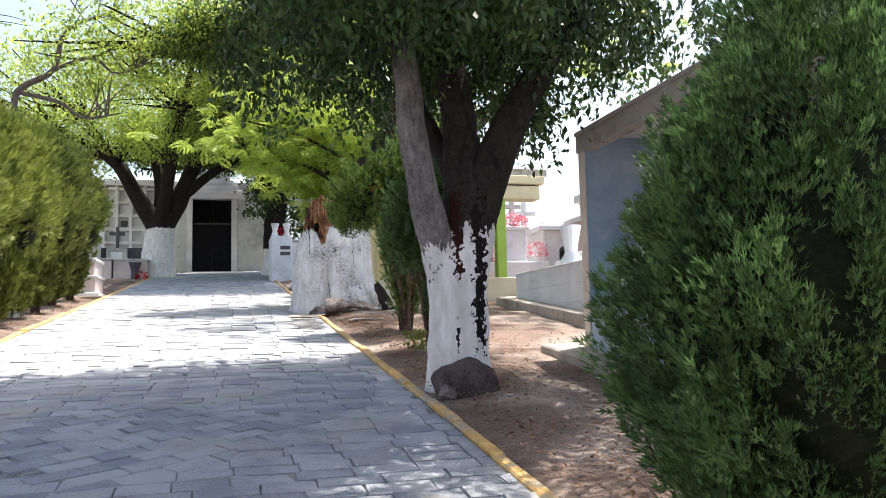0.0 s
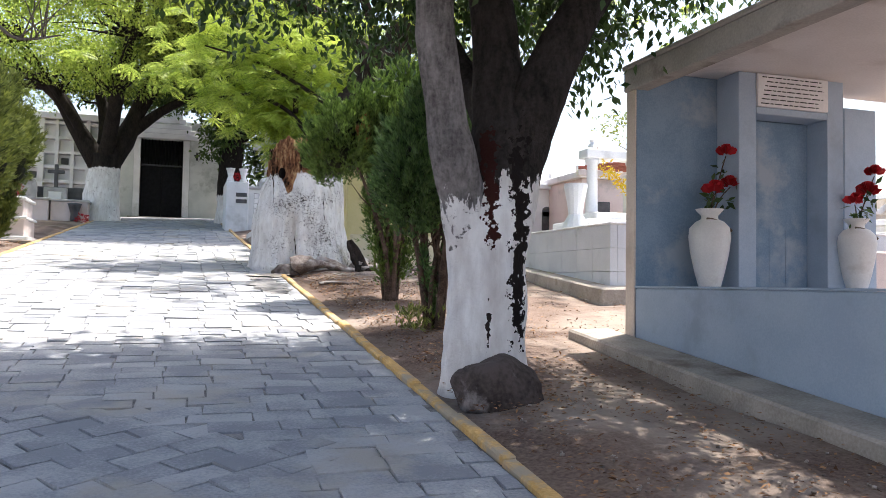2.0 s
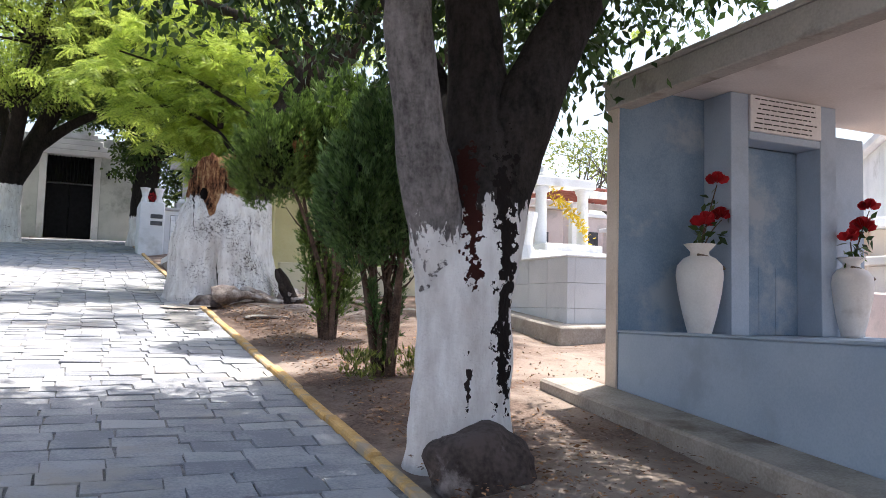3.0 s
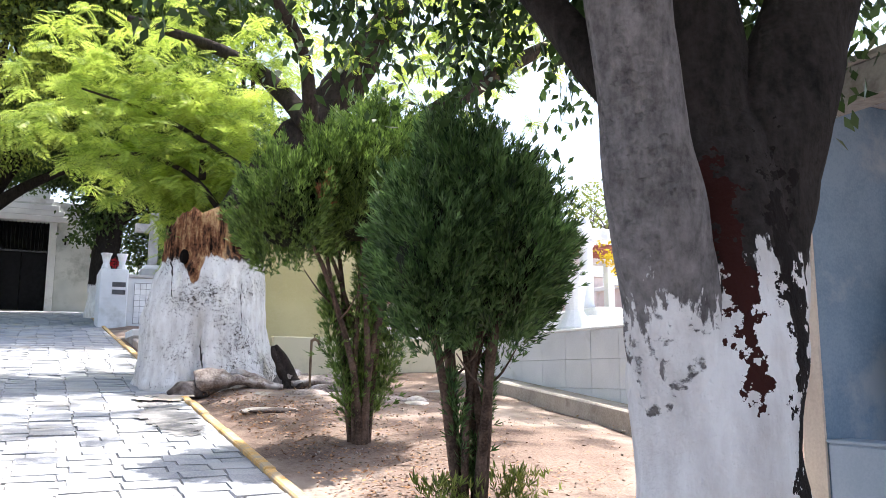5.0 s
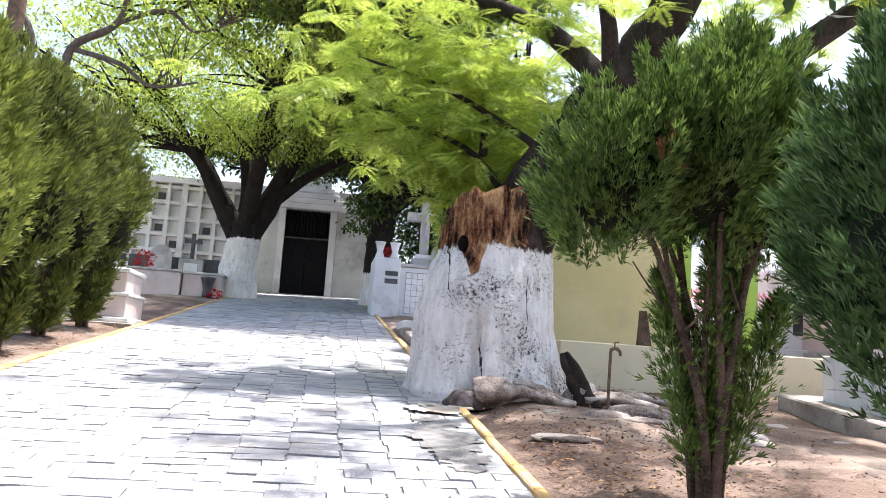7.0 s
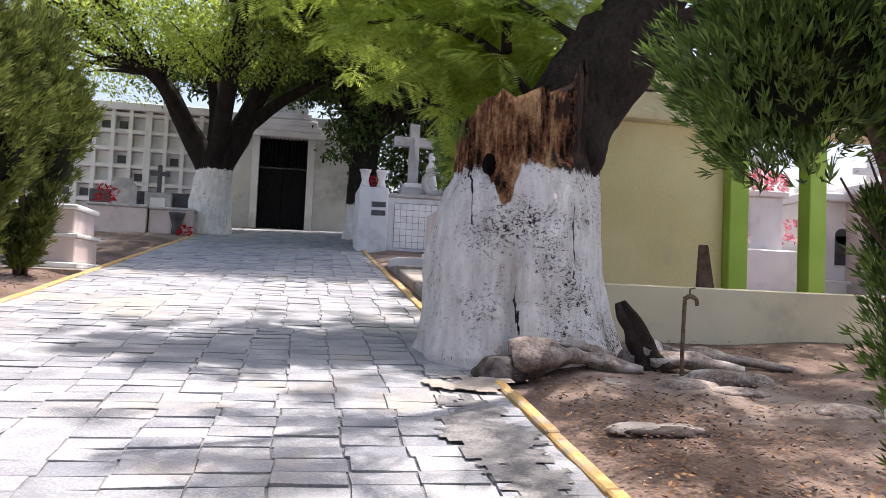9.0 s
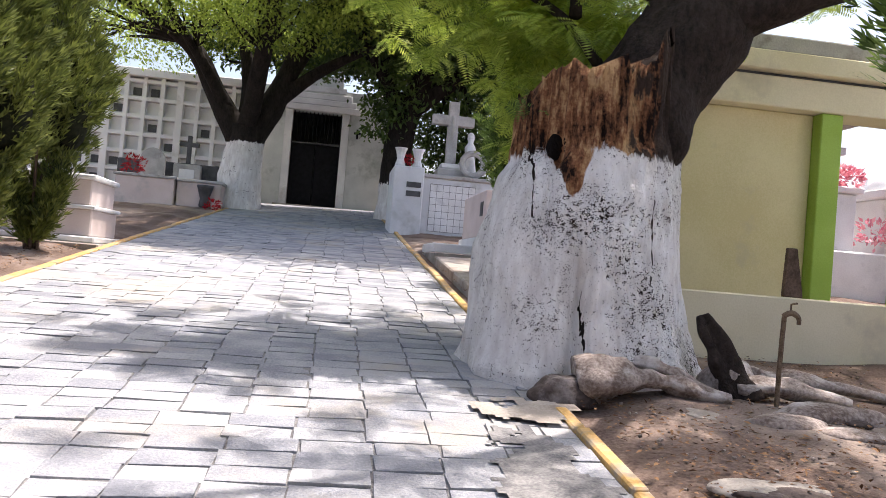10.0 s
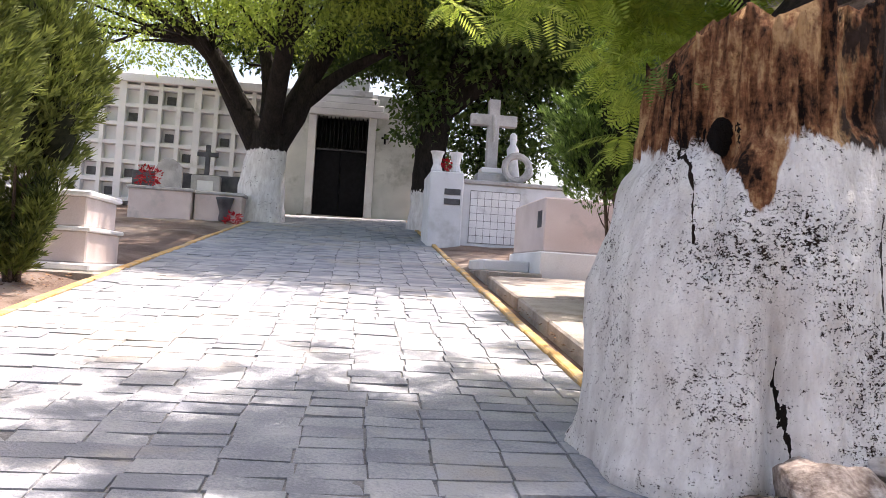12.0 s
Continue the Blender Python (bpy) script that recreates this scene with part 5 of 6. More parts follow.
def black_cross():
    t = thing("black_cross_headstone", "black cross standing on a grey headstone", "headstone", -5.0, 39.6)
    part("stone", box(-0.45, 0.45, -0.15, 0.2, -0.2, 1.30, 0.03), M_GRANITE, t)
    part("plate", box(-0.25, 0.25, -0.17, -0.15, 0.80, 1.12, 0.01), M_MARBLE, t)
    part("cross", cross(bmesh.new(), 0, 0.02, 1.30, 0.98, 0.66, 0.14), M_DARKSTONE, t)
    f = thing("dark_tomb_row", "black polished low tomb blocks", "tomb", -6.4, 40.0)
    part("block", box(-1.0, 3.0, 0, 0.6, -0.3, 1.35, 0.02), M_DARKSTONE, f)


black_cross()


def headstone_round(x, y, label, material):
    t = thing("round_headstone", label, "headstone", x, y)
    bm = bmesh.new()
    pts = [(-0.4, 0), (-0.4, 0.75)] + [(0.4 * math.cos(a), 0.75 + 0.42 * math.sin(a)) for a in [math.pi * (1 - k / 10) for k in range(1, 10)]] + [(0.4, 0.75), (0.4, 0)]
    f = [bm.verts.new((px, -0.08, pz + 0.6)) for px, pz in pts]
    r = [bm.verts.new((px, 0.08, pz + 0.6)) for px, pz in pts]
    bm.faces.new(f)
    bm.faces.new(r[::-1])
    for k in range(len(pts)):
        bm.faces.new((f[k], r[k], r[(k + 1) % len(pts)], f[(k + 1) % len(pts)]))
    part("stone", bm, material, t)
    part("foot", box(-0.5, 0.5, -0.2, 0.2, -0.3, 0.62, 0.02), M_GRANITE, t)


headstone_round(-6.0, 38.9, "pale round-topped headstone with a wreath", M_GRANITE)


def flower_bunch(name, label, x, y, z, r, n, leaf, seed):
    rng = np.random.default_rng(seed)
    a, d = shell_points(rng, n, (r, r, r * 1.1), 0.3, -0.5)
    ob = part(name, scatter(name, LEAF, a, d + rng.normal(0, 0.5, a.shape), rng.uniform(0.08, 0.14, len(a)), rng, 0), leaf)
    ob.location = (x, y, z)
    return tagged(ob, label, "flowers")


flower_bunch("red_flowers", "bunch of bright red flowers on a grey tomb", -6.35, 37.8, gz(-7, 37.6) + 1.16, 0.34, 200, M_RED, 1)


def tiled_tomb():
    """Grey tomb with a tiled panel, urns and a big stone cross."""
    t = thing("tiled_cross_tomb", "grey tall tomb with tiled panel carrying a large stone cross", "tomb", 1.95, 32.1)
    part("base", box(0.0, 2.9, 0, 2.2, -0.4, 1.5, 0.02), M_BLOCK, t)
    part("front_pier", box(-0.45, 0.35, -0.25, 1.5, -0.4, 1.72, 0.03), M_BLOCK, t)
    part("lid", box(-0.05, 2.98, -0.06, 2.25, 1.5, 1.6, 0.02), M_GRANITE, t)
    pl = part("tile_panel", box(0.55, 1.75, -0.015, 0.0, 0.1, 1.35, 0.0), M_JOINT, t)
    for i in range(7):
        for j in range(7):
            part("tile", box(0.56 + 0.17 * i, 0.72 + 0.17 * i, -0.024, -0.014, 0.11 + 0.176 * j, 0.276 + 0.176 * j, 0.003), M_MARBLE, pl)
    for z in (0.95, 1.18):
        part("plaque", box(-0.1, 0.28, -0.27, -0.25, z, z + 0.14, 0.0), M_DARKSTONE, t)
    part("cross_base", box(0.75, 1.5, 0.5, 1.1, 1.6, 1.86, 0.03), M_GRANITE, t)
    part("step", box(0.85, 1.4, 0.55, 1.05, 1.86, 2.0, 0.03), M_MARBLE, t)
    part("cross", cross(bmesh.new(), 1.12, 0.8, 2.0, 1.70, 1.15, 0.27), M_GRANITE, t, "large weathered grey stone cross")
    part("corpus", tube([(1.12, 0.63, 2.65), (1.13, 0.62, 3.0), (1.1, 0.63, 3.3)], [0.03, 0.06, 0.04], 8, steps=2), M_GRANITE, t)
    for k, (x, y) in enumerate(((-0.28, 0.1), (0.17, 0.1))):
        u = thing("urn", "white square-flared plaster urn on the tomb", "urn", 1.95 + x, 32.1 + y, gz(1.95, 32.1) + 1.72, group="urns on the tomb")
        part("body", lathe([(0.12, 0), (0.14, 0.05), (0.09, 0.2), (0.13, 0.4), (0.17, 0.5), (0.13, 0.5)], 12), M_WHITE, u)
    flower_bunch("red_flowers", "small red flowers between two urns", 1.9, 32.25, gz(1.95, 32.1) + 1.9, 0.14, 60, M_RED, 5)
    w = thing("wreath", "grey-white ring wreath leaning on the tomb top", "wreath", 3.65, 32.4, gz(1.95, 32.1) + 2.0)
    bm = bmesh.new()
    ring = [(0.3 * math.cos(a), 0.05, 0.3 * math.sin(a)) for a in [2 * math.pi * k / 16 for k in range(17)]]
    part("ring", tube(ring, [0.09] * 17, 8, 0.5, steps=1), M_GRANITE, w)
    s = thing("small_statue", "small weathered white kneeling stone figure", "statue", 3.6, 32.9, gz(1.95, 32.1) + 1.6)
    part("figure", lathe([(0.22, 0), (0.2, 0.3), (0.13, 0.7), (0.16, 0.9), (0.07, 1.05), (0.10, 1.15), (0.09, 1.27), (0.03, 1.33)], 14), M_MARBLE, s, smooth=True)


tiled_tomb()


def tomb_beige():
    t = thing("beige_tomb", "beige plastered box tomb with a small dark plaque", "tomb", 2.72, 25.2)
    part("base", box(-0.05, 1.6, -0.08, 2.4, -0.4, 0.50, 0.02), M_WHITE, t)
    part("body", box(0.0, 1.55, 0, 2.3, 0.50, 1.34, 0.025), M_PINKISH, t)
    part("plaque", box(-0.012, 0.0, 0.15, 0.4, 0.88, 1.14, 0.0), M_DARKSTONE, t)
    part("front_slab", box(-0.85, 0.0, -0.1, 2.4, -0.3, 0.16, 0.02), M_CONC, t)
    part("front_step", box(-0.8, -0.06, 0.6, 2.3, 0.16, 0.34, 0.02), M_WHITE, t)
    g = thing("gravel_plinth", "cracked concrete plinth beside the kerb", "plinth", 0, 0, 0)
    for a, b in ((19.2, 21.0), (21.03, 22.6), (22.64, 24.9)):
        bm = box(1.86, 3.3, a, b, -0.3, 0.13, 0.02)
        for v in bm.verts:
            v.co.z += gz(v.co.x, v.co.y) + 0.02 * noise.noise(v.co * 1.7)
        part("slab", bm, M_CONC, g)


tomb_beige()


def long_wall():
    """Boundary walls that close the place behind and at the sides."""
    for nm, a, b, c, d in (("wall_back", -30, 40, -18.4, -18.0), ("wall_west", -24.4, -24.0, -18, 52)):
        bm = box(a, b, c, d, -4, 8, 0.0)
        tagged(part(nm, bm, M_WHITE), "plain white-washed cemetery boundary wall", "wall", kind="structure")
    bm = box(-24, -13.7, 47.0, 47.4, 0, 10.5, 0.0)
    tagged(part("wall_north", bm, M_WHITE), "plain white wall behind the burial niches", "wall", kind="structure")


long_wall()


def planter(x, y):
    t = thing("planter", "dark flared planter pot beside the tomb", "planter", x, y)
    part("pot", lathe([(0.14, 0), (0.17, 0.08), (0.14, 0.28), (0.24, 0.62), (0.27, 0.70), (0.20, 0.70)], 16), M_DARKSTONE, t, smooth=True)


planter(-3.95, 37.0)
flower_bunch("dry_flowers", "small pile of reddish dried flowers and soil", -3.6, 36.6, gz(-3.6, 36.6) + 0.08, 0.22, 90, M_RED, 21)


# ---- burial ground beyond, to the right ----
def crypt(x, y, w, d, h, material, seed):
    rng = random.Random(seed)
    t = thing("white_crypt", "small white crypt with a gabled top and cross", "crypt", x, y, group="far crypts")
    part("base", box(-0.1, w + 0.1, -0.1, d + 0.1, -0.8, 0.4, 0.02), M_GRANITE, t)
    part("body", box(0, w, 0, d, 0.4, h, 0.02), material, t)
    part("cornice", box(-0.12, w + 0.12, -0.12, d + 0.12, h, h + 0.18, 0.02), M_WHITE, t)
    part("opening", box(w * 0.35, w * 0.65, -0.02, 0.0, 0.5, h * 0.7, 0.0), M_DARKSTONE, t)
    part("cross", cross(bmesh.new(), w / 2, d * 0.2, h + 0.18, 0.8, 0.5, 0.1), material, t)


CR = random.Random(17)
for i in range(26):
    cx, cy = CR.uniform(9, 30), CR.uniform(20, 48)
    crypt(cx, cy, CR.uniform(1.0, 2.2), CR.uniform(1.4, 2.4), CR.uniform(0.9, 2.3), CR.choice([M_WHITE, M_WHITE, M_BEIGE, M_BLOCK, M_PINKISH]), i)
for i in range(14):
    cx, cy = CR.uniform(8.5, 22), CR.uniform(4, 22)
    if cy > 11.5 and cx < 12.5:
        cx += 5
    crypt(cx, cy, CR.uniform(1.0, 2.2), CR.uniform(1.4, 2.4), CR.uniform(0.6, 1.3), CR.choice([M_WHITE, M_WHITE, M_BEIGE, M_PINKISH]), 50 + i)


def fence(x0, x1, y, z, h):
    f = thing("white_fence", "white painted iron railing on the grave plot", "fence", x0, y, z)
    for zz in (0.12, h - 0.06):
        part("rail", box(0, x1 - x0, -0.015, 0.015, zz, zz + 0.035, 0), M_WHITE, f)
    n = int((x1 - x0) / 0.13)
    for k in range(n + 1):
        part("bar", box(k * 0.13, k * 0.13 + 0.022, -0.01, 0.01, 0, h, 0), M_WHITE, f)


fence(8.6, 11.4, 15.6, 2.585, 0.85)


def pergola():
    p = thing("grave_canopy", "small grave canopy with white posts and red lattice roof", "canopy", 8.7, 16.9, 2.55)
    for x, y in ((0.05, 0.05), (2.3, 0.05), (0.05, 1.7), (2.3, 1.7), (1.0, -0.75)):
        part("post", box(x - 0.07, x + 0.07, y - 0.07, y + 0.07, -0.4, 1.42, 0.01), M_WHITE, p)
    part("edge_beam", box(-0.2, 2.6, -0.9, -0.78, 1.42, 1.55, 0.01), M_WHITE, p)
    part("edge_beam", box(-0.2, 2.6, 1.75, 1.87, 1.62, 1.75, 0.01), M_WHITE, p)
    for k in range(15):
        bm = box(-0.18 + 0.19 * k, -0.12 + 0.19 * k, -0.8, 1.8, 1.56, 1.60, 0)
        for v in bm.verts:
            v.co.z += 0.075 * (v.co.y + 0.8)
        part("slat", bm, M_REDROOF, p)
    for k in range(9):
        part("batten", box(-0.2, 2.6, -0.78 + 0.31 * k, -0.72 + 0.31 * k, 1.605 + 0.023 * k, 1.635 + 0.023 * k, 0), M_REDROOF, p)


pergola()


def house():
    h = thing("beige_house", "beige flat-roofed house with framed windows beyond the graves", "house", 14.6, 15.0, 1.4, -40)
    part("wall", box(0, 7, 0, 5, -1.5, 2.3, 0.02), M_BEIGE, h)
    part("roof", box(-0.3, 7.3, -0.4, 5.3, 2.3, 2.5, 0.02), M_WHITE, h)
    part("upper_wall", box(0.6, 7, 1.2, 5, 2.5, 4.4, 0.02), M_WHITE, h)
    part("roof", box(0.4, 7.2, 0.9, 5.2, 4.4, 4.58, 0.02), M_WHITE, h)
    for x, z, dz in ((1.1, 0.3, 1.4), (3.8, 0.3, 1.4)):
        w = part("window", box(x, x + 0.95, -0.03, 0.0, z, z + dz, 0.005), M_GRANITE, h)
        part("frame", box(x - 0.12, x, -0.06, 0.0, z - 0.1, z + dz + 0.1, 0.01), M_BEIGE, w)
        part("frame", box(x + 0.95, x + 1.07, -0.06, 0.0, z - 0.1, z + dz + 0.1, 0.01), M_BEIGE, w)
    for x in (1.4, 3.2, 5.2):
        part("window", box(x, x + 0.5, 1.17, 1.2, 3.0, 3.7, 0.005), M_DARKSTONE, h)
    w = thing("pink_grave_wall", "low pinkish plastered grave wall", "grave plot", 7.4, 9.6)
    part("wall", box(0, 4.2, 0, 0.25, -0.3, 0.95, 0.02), M_PINKISH, w)
    part("base", box(-0.1, 4.3, -0.15, 0.0, -0.3, 0.35, 0.02), M_WHITE, w)


house()


def arched_crypt():
    c = thing("arched_crypt", "white domed crypt with an arched dark doorway", "crypt", 9.5, 23.8)
    part("base", box(-0.2, 1.5, -0.2, 1.7, -0.6, 0.25, 0.02), M_WHITE, c)
    part("body", box(0, 1.3, 0, 1.5, 0.25, 1.75, 0.02), M_WHITE, c)
    part("cornice", box(-0.15, 1.45, -0.15, 1.65, 1.75, 1.9, 0.02), M_WHITE, c)
    part("dome", lathe([(0.45, 1.9), (0.44, 2.05), (0.36, 2.2), (0.2, 2.3), (0.03, 2.34)], 18, at=(0.65, 0.75, 0)), M_WHITE, c, smooth=True)
    bm = box(0.5, 0.8, -0.02, 0.0, 0.55, 1.1, 0)
    lathe([(0.15, 0), (0.15, 0.02)], 16, bm, (0, 0, 0))
    for v in bm.verts:
        if v.co.z < 0.03 and abs(v.co.x) < 0.16 and abs(v.co.y) < 0.16:
            v.co = Vector((0.65 + v.co.x, -0.02 + v.co.z, 1.1 + v.co.y))
    part("doorway", bm, M_DARKSTONE, c)
    for x, y, h in ((8.4, 27.5, 3.2), (10.6, 28.5, 2.4), (13.2, 27.0, 2.6)):
        t = thing("tall_cross", "weathered white stone cross on a stepped pedestal", "cross", x, y, group="tall crosses")
        part("pedestal", box(-0.4, 0.4, -0.4, 0.4, -0.5, 1.5, 0.03), M_WHITE, t)
        part("cross", cross(bmesh.new(), 0, 0, 1.5, h - 1.0, 0.9, 0.16), M_WHITE, t)
    t = thing("red_cross", "red painted grave cross", "cross", 7.6, 25.5)
    part("cross", cross(bmesh.new(), 0, 0, -0.1, 2.3, 0.8, 0.16), M_REDROOF, t)
    t = thing("blue_cross", "sky-blue painted grave cross", "cross", 6.9, 24.0)
    part("cross", cross(bmesh.new(), 0, 0, -0.1, 1.5, 0.7, 0.2), M_BLUECROSS, t)
    flower_bunch("pink_flowers", "bunch of pink grave flowers", 7.4, 23.2, gz(7.4, 23.2) + 1.0, 0.4, 200, M_PINK, 9)
    flower_bunch("red_flowers", "bunch of red grave flowers", 7.2, 26.5, gz(7.2, 26.5) + 2.2, 0.4, 200, M_RED, 10)
    u = thing("tall_urn", "tall flared white concrete grave urn", "urn", 6.35, 14.6, 2.585)
    part("body", lathe([(0.22, 0), (0.24, 0.06), (0.12, 0.28), (0.14, 0.45), (0.2, 0.75), (0.2, 0.8), (0.15, 0.8)], 14), M_WHITE, u)


arched_crypt()


def flowered_tomb():
    t = thing("marble_cross_tomb", "white marble tomb pedestal with a grey stone cross", "tomb", 8.6, 24.0)
    part("base", box(-0.75, 0.95, -0.5, 0.9, -0.4, 0.75, 0.03), M_MARBLE, t)
    part("pedestal", box(-0.38, 0.32, -0.2, 0.6, 0.75, 1.75, 0.03), M_MARBLE, t)
    part("cap", box(-0.46, 0.40, -0.28, 0.68, 1.75, 1.86, 0.02), M_MARBLE, t)
    part("cross", cross(bmesh.new(), 0.0, 0.2, 1.86, 0.98, 0.56, 0.14), M_GRANITE, t, "weathered grey stone cross")
    g = gz(8.6, 24.0)
    for x, z, r, k in ((-0.18, 2.02, 0.22, 31), (0.12, 1.98, 0.20, 32), (0.62, 1.05, 0.30, 33)):
        flower_bunch("pink_flowers", "bunch of pink and white flowers on a marble tomb", 8.6 + x, 23.72, g + z, r, 130, M_PINK, k)


flowered_tomb()


def dark_board():
    bm = box(-0.10, 0.10, -0.03, 0.03, 0.0, 0.46, 0.012)
    for v in bm.verts:
        v.co.x *= 1.0 - 1.1 * max(v.co.z, 0)
        v.co += Vector((0.02 * noise.noise(v.co * 9), 0.10 * v.co.z, 0))
    ob = part("wooden_stake", bm, M_POLE)
    ob.location = (4.36, 18.02, 2.612)
    tagged(ob, "dark pointed wooden board standing on a cream wall", "board")


dark_board()
TR = random.Random(9)
FAN = [([(0.1, 0, 1.4), (0.45 * k, TR.uniform(-0.3, 0.3), 2.3), (0.95 * k + TR.uniform(-0.2, 0.2), TR.uniform(-0.4, 0.4), 3.5 - 0.10 * k * k)], [0.10, 0.06, 0.025]) for k in (-3, -2, -1, 0, 1, 2, 3)]
spreading_tree("thin_tree", "sparse yellowish twiggy tree beyond the canopy", 16.2, 25.0,
               ([(0, 0, -0.2), (0, 0, 0.8), (0.1, 0, 1.5)], [0.22, 0.18, 0.16]), FAN,
               [(0, 0, 4.0, 3.6, 1.6, 0.8, 260)], M_HEDGE, M_BARK_PALE, 55, 0.24, twig=0.026)


SR = random.Random(12)
for i in range(16):
    sx, sy = SR.uniform(2.3, 5.2), SR.uniform(14.6, 17.3)
    if sx < 3.4 and sy > 16.2:
        continue
    boulder("flat_stone", "flat broken grey stone sunk in soil", sx, sy, (SR.uniform(0.10, 0.34), SR.uniform(0.10, 0.22), SR.uniform(0.04, 0.07)), 20.0 + i, SR.choice([M_ROOT, M_CONC, M_ROCK]))
for i, (tx, ty, tm) in enumerate(((-7.6, 13.5, M_WHITE), (-7.4, 16.6, M_BLOCK), (-7.7, 19.6, M_WHITE), (-7.2, 22.0, M_PINKISH))):
    tomb_long("low_tomb", "low plastered tomb behind the conifer row", tx, ty, 2.2, 1.3, 0.6 + 0.12 * (i % 3), tm)


def sprout(x, y, seed):
    rng = np.random.default_rng(seed)
    p = rng.normal(0, 0.09, (150, 3)) * np.array([1, 1, 0.0]) + np.array([0, 0, 0.02])
    p[:, 2] += rng.random(150) * 0.22
    ob = part("conifer_sprout", scatter("conifer_sprout", SPRAY, p, rng.normal(0, 0.4, p.shape) + np.array([0, 0, 1]), rng.uniform(0.07, 0.12, 150), rng, 0), M_HEDGE)
    ob.location = (x, y, gz(x, y))
    tagged(ob, "small yellow-green sprout at the shrub's foot", "sprout")


sprout(2.82, 10.3, 1)
sprout(2.3, 10.25, 2)


# ---- litter and pebbles ----
def litter():
    rng = np.random.default_rng(77)
    n = 17000
    x = np.where(rng.random(n) < 0.78, XR + 0.15 + rng.gamma(1.6, 0.75, n), XL - 0.15 - rng.gamma(1.5, 0.5, n))
    y = rng.uniform(2, 24, n)
    pts = np.stack([x, y, SLOPE * y + CROSS * x + 0.035 + rng.uniform(0, 0.02, n)], 1)
    ways = rng.normal(size=(n, 3)) * np.array([1, 1, 0.15])
    ob = part("leaf_litter", scatter("leaf_litter", LEAF, pts, ways, rng.uniform(0.02, 0.055, n), rng, 4), M_LITTER)
    tagged(ob, "scattered dry brown fallen leaves on bare soil", "leaf litter", kind="stuff")
    m = 2600
    x = XR + 0.2 + rng.gamma(1.8, 0.8, m)
    y = rng.uniform(2, 22, m)
    pts = np.stack([x, y, SLOPE * y + CROSS * x + 0.03], 1)
    c = [(sx * 0.5, sy * 0.4, sz * 0.3) for sx in (-1, 1) for sy in (-1, 1) for sz in (-1, 1)]
    q = [(0, 1, 3, 2), (4, 6, 7, 5), (0, 4, 5, 1), (2, 3, 7, 6), (0, 2, 6, 4), (1, 5, 7, 3)]
    ob = part("pebbles", scatter("pebbles", (c, q), pts, rng.normal(size=(m, 3)) * np.array([1, 1, 0.2]), rng.uniform(0.006, 0.022, m), rng, 3), M_PEBBLE)
    tagged(ob, "small loose grey pebbles in the soil", "pebbles", kind="stuff")


litter()


def patch(name, label, material, x0, x1, y0, y1, seed, rise):
    """A thin ragged sheet lying on the paving."""
    bm = bmesh.new()
    nx, ny = int((x1 - x0) / 0.04), int((y1 - y0) / 0.04)
    grid = {}
    for i in range(nx):
        for j in range(ny):
            u, v = (i + 0.5) / nx * 2 - 1, (j + 0.5) / ny * 2 - 1
            x, y = x0 + (x1 - x0) * i / nx, y0 + (y1 - y0) * j / ny
            if 0.62 * (u * u + v * v) + 0.55 * noise.noise(Vector((x * 3.5, y * 3.5, seed))) + 0.3 * noise.noise(Vector((x * 11, y * 11, seed))) > 0.42:
                continue
            q = []
            for a, b in ((i, j), (i + 1, j), (i + 1, j + 1), (i, j + 1)):
                if (a, b) not in grid:
                    px, py = x0 + 0.04 * a, y0 + 0.04 * b
                    grid[a, b] = bm.verts.new((px, py, gz(px, py) + rise + 0.006 * noise.noise(Vector((px * 6, py * 6, seed)))))
                q.append(grid[a, b])
            bm.faces.new(q)
    tagged(part(name, bm, material, None, "", True), label, "patch", kind="structure")


patch("mortar_patch", "pinkish grey mortar patch at the old trunk's foot", M_CONC, 1.05, 1.80, 15.7, 16.35, 3.0, 0.022)
patch("mortar_spread", "dusty grey mortar spread over the paving beside the kerb", M_JOINT, 0.95, 1.62, 13.4, 15.9, 5.0, 0.012)

# ---- paving stones, last ----
DIAMONDS = ((-0.7, 6.6, 1.7, 1.5), (-0.8, 0.2, 1.6, 1.4))


def in_diamond(x, y, size=1.0):
    return any(abs(x - a) / hw + abs(y - b) / hl < size for a, b, hw, hl in DIAMONDS)


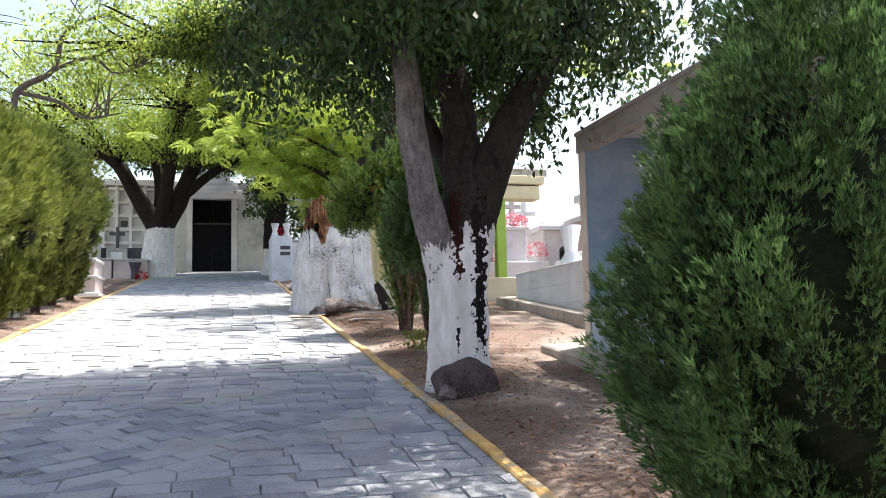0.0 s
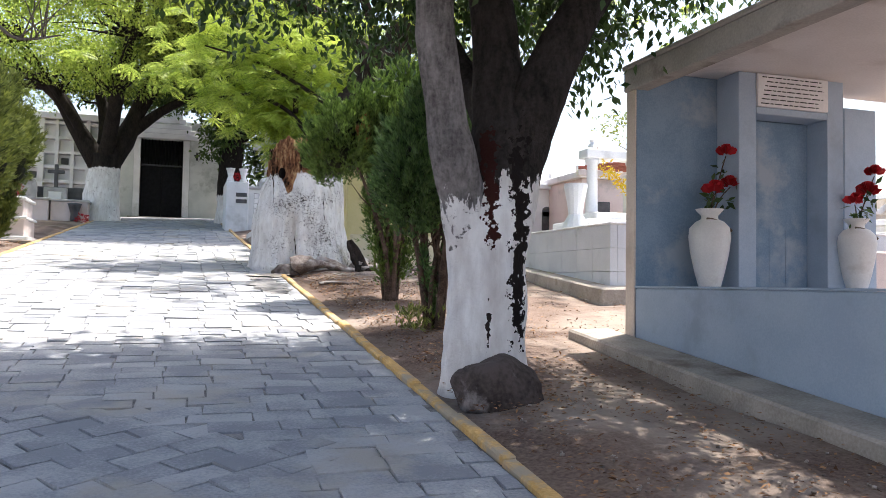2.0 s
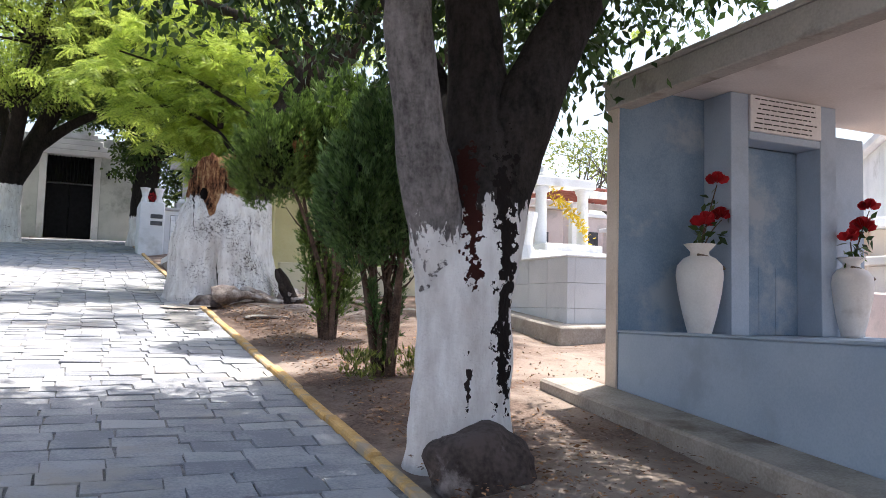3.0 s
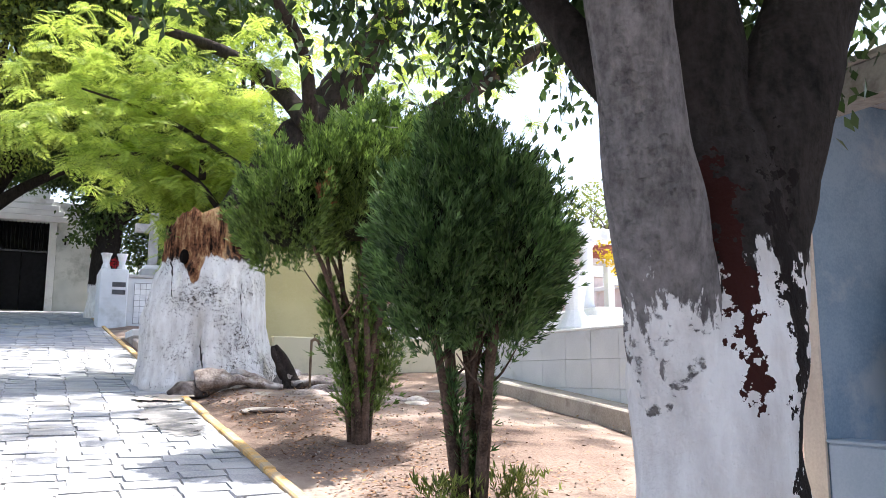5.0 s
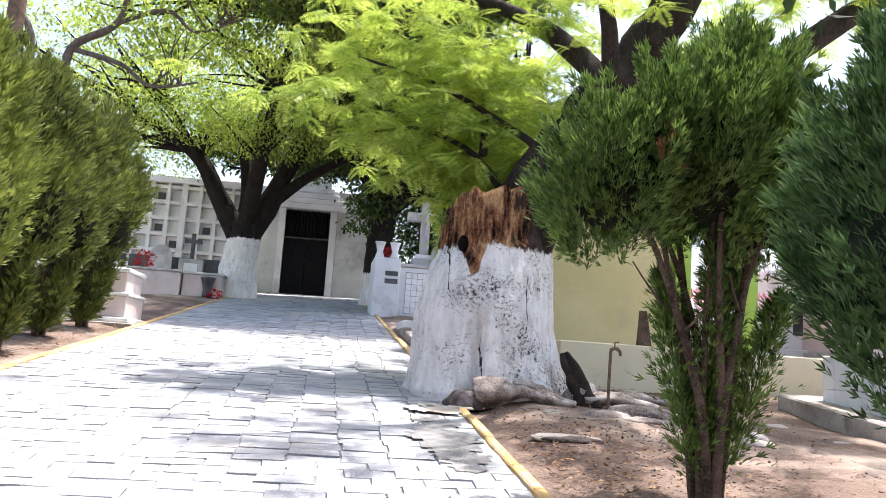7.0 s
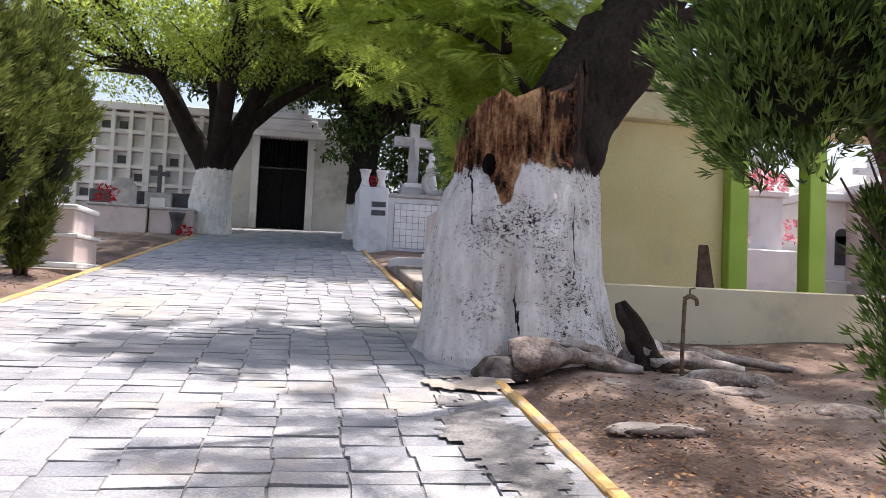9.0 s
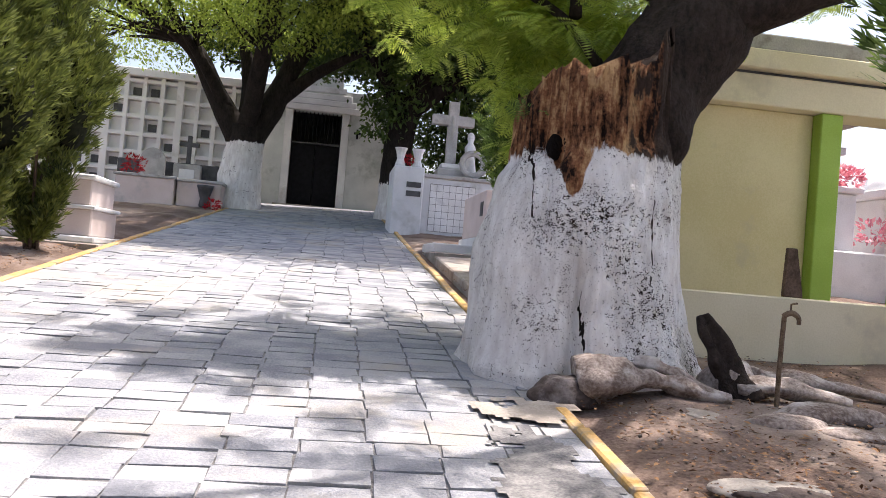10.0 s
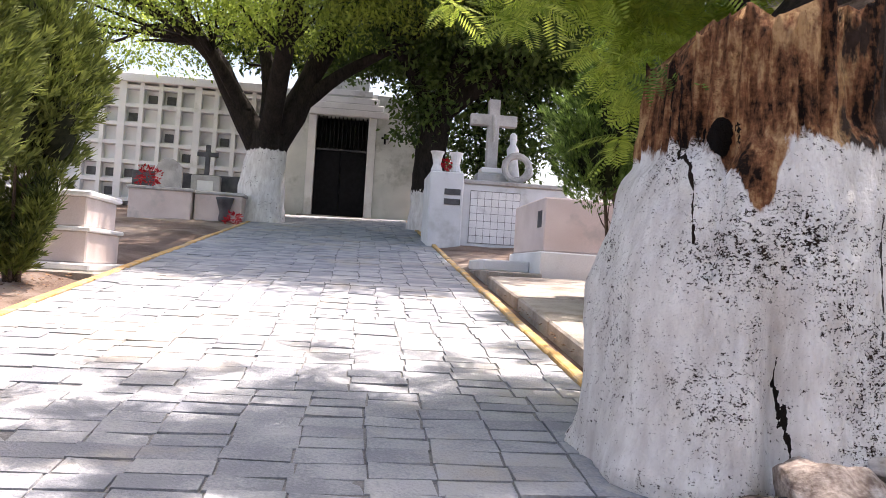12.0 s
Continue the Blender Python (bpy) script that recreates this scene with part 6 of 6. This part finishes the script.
def paving():
    rng = random.Random(31)
    root = thing("path", "grey-blue rectangular stone paving in staggered courses", "path", 0, 0, 0, kind="structure")
    shapes = []
    for k in range(10):
        bm = box(-0.5, 0.5, -0.5, 0.5, -1, 0, 0)
        for v in bm.verts:
            v.co += Vector((rng.uniform(-0.025, 0.025), rng.uniform(-0.05, 0.05), rng.uniform(-0.12, 0.12) if v.co.z > -0.5 else 0))
        top = [e for e in bm.edges if all(v.co.z > -0.5 for v in e.verts)]
        bmesh.ops.bevel(bm, geom=top, offset=0.03, segments=1, affect="EDGES")
        me = bpy.data.meshes.new("paving_stone")
        bm.to_mesh(me)
        bm.free()
        me.materials.append(M_STONE)
        shapes.append(me)
    base = [(np.array([v.co[:] for v in me.vertices]), [tuple(p.vertices) for p in me.polygons]) for me in shapes]
    verts, faces, count = [], [], [0, 0]

    def lay(cx, cy, k, m):
        if -0.9 < cx < 1.62 and 5.2 < cy < 14.0 and count[0] < 300:
            ob = new("paving_stone", shapes[k])
            ob.parent = root
            ob.matrix_basis = m
            count[0] += 1
        else:
            v, f = base[k]
            mm = np.array(m)
            verts.append(v @ mm[:3, :3].T + mm[:3, 3])
            faces.extend([tuple(i + count[1] for i in p) for p in f])
            count[1] += len(v)

    row, cols = 0, [0.36] * 20
    y = -7.0
    tilt = math.atan(SLOPE)
    while y < 43.5:
        dy = rng.uniform(0.185, 0.225)
        row += 1
        if row % 14 == 0:
            cols = [rng.uniform(0.31, 0.41) for _ in range(20)]
        x = XL + 0.01 - (0.17 if row % 14 < 5 and row % 2 and y < 14 else 0.0) - rng.uniform(0, 0.03 if y < 13 else 0.012)
        for dx in cols:
            dx += rng.uniform(-0.02, 0.02) if y < 13 else rng.uniform(-0.006, 0.006)
            if x > XR - 0.04:
                break
            a, b = max(x, XL + 0.005), min(x + dx, XR - 0.005)
            x += dx
            if b - a < 0.07:
                continue
            cx, cy = (a + b) / 2, y + dy / 2
            if in_diamond(cx, cy, 0.88):
                continue
            k = rng.randrange(10)
            m = pose(cx, cy, gz(cx, cy) + rng.uniform(-0.004, 0.006), math.degrees(tilt) + rng.uniform(-0.9, 0.9), rng.uniform(-0.9, 0.9), rng.uniform(-1.2, 1.2)) @ Matrix.Diagonal((b - a - 0.011, dy - rng.uniform(0.009, 0.020), 0.05, 1))
            lay(cx, cy, k, m)
        y += dy
    # lozenge panels of slanting courses
    for px0, py0, hw, hl in DIAMONDS:
        ca, sa = math.cos(0.60), math.sin(0.60)
        for i in range(-16, 17):
            for j in range(-14, 15):
                u, w = (i + (0.5 if j % 2 else 0)) * 0.35 + rng.uniform(-0.01, 0.01), j * 0.205
                cx, cy = px0 + u * ca - w * sa, py0 + u * sa + w * ca
                if not in_diamond(cx, cy) or not XL + 0.2 < cx < XR - 0.2:
                    continue
                k = rng.randrange(10)
                m = Matrix.Translation((cx, cy, gz(cx, cy) + rng.uniform(-0.004, 0.006) + 0.003)) @ Matrix.Rotation(tilt, 4, "X") @ Matrix.Rotation(0.60 + rng.uniform(-0.02, 0.02), 4, "Z") @ Matrix.Diagonal((0.338, 0.194, 0.05, 1))
                lay(cx, cy, k, m)
    me = bpy.data.meshes.new("far_paving")
    me.from_pydata(np.concatenate(verts).tolist(), [], faces)
    ob = part("far_paving", me, M_STONE_FAR, root)
    tagged(ob, kind="stuff")


paving()
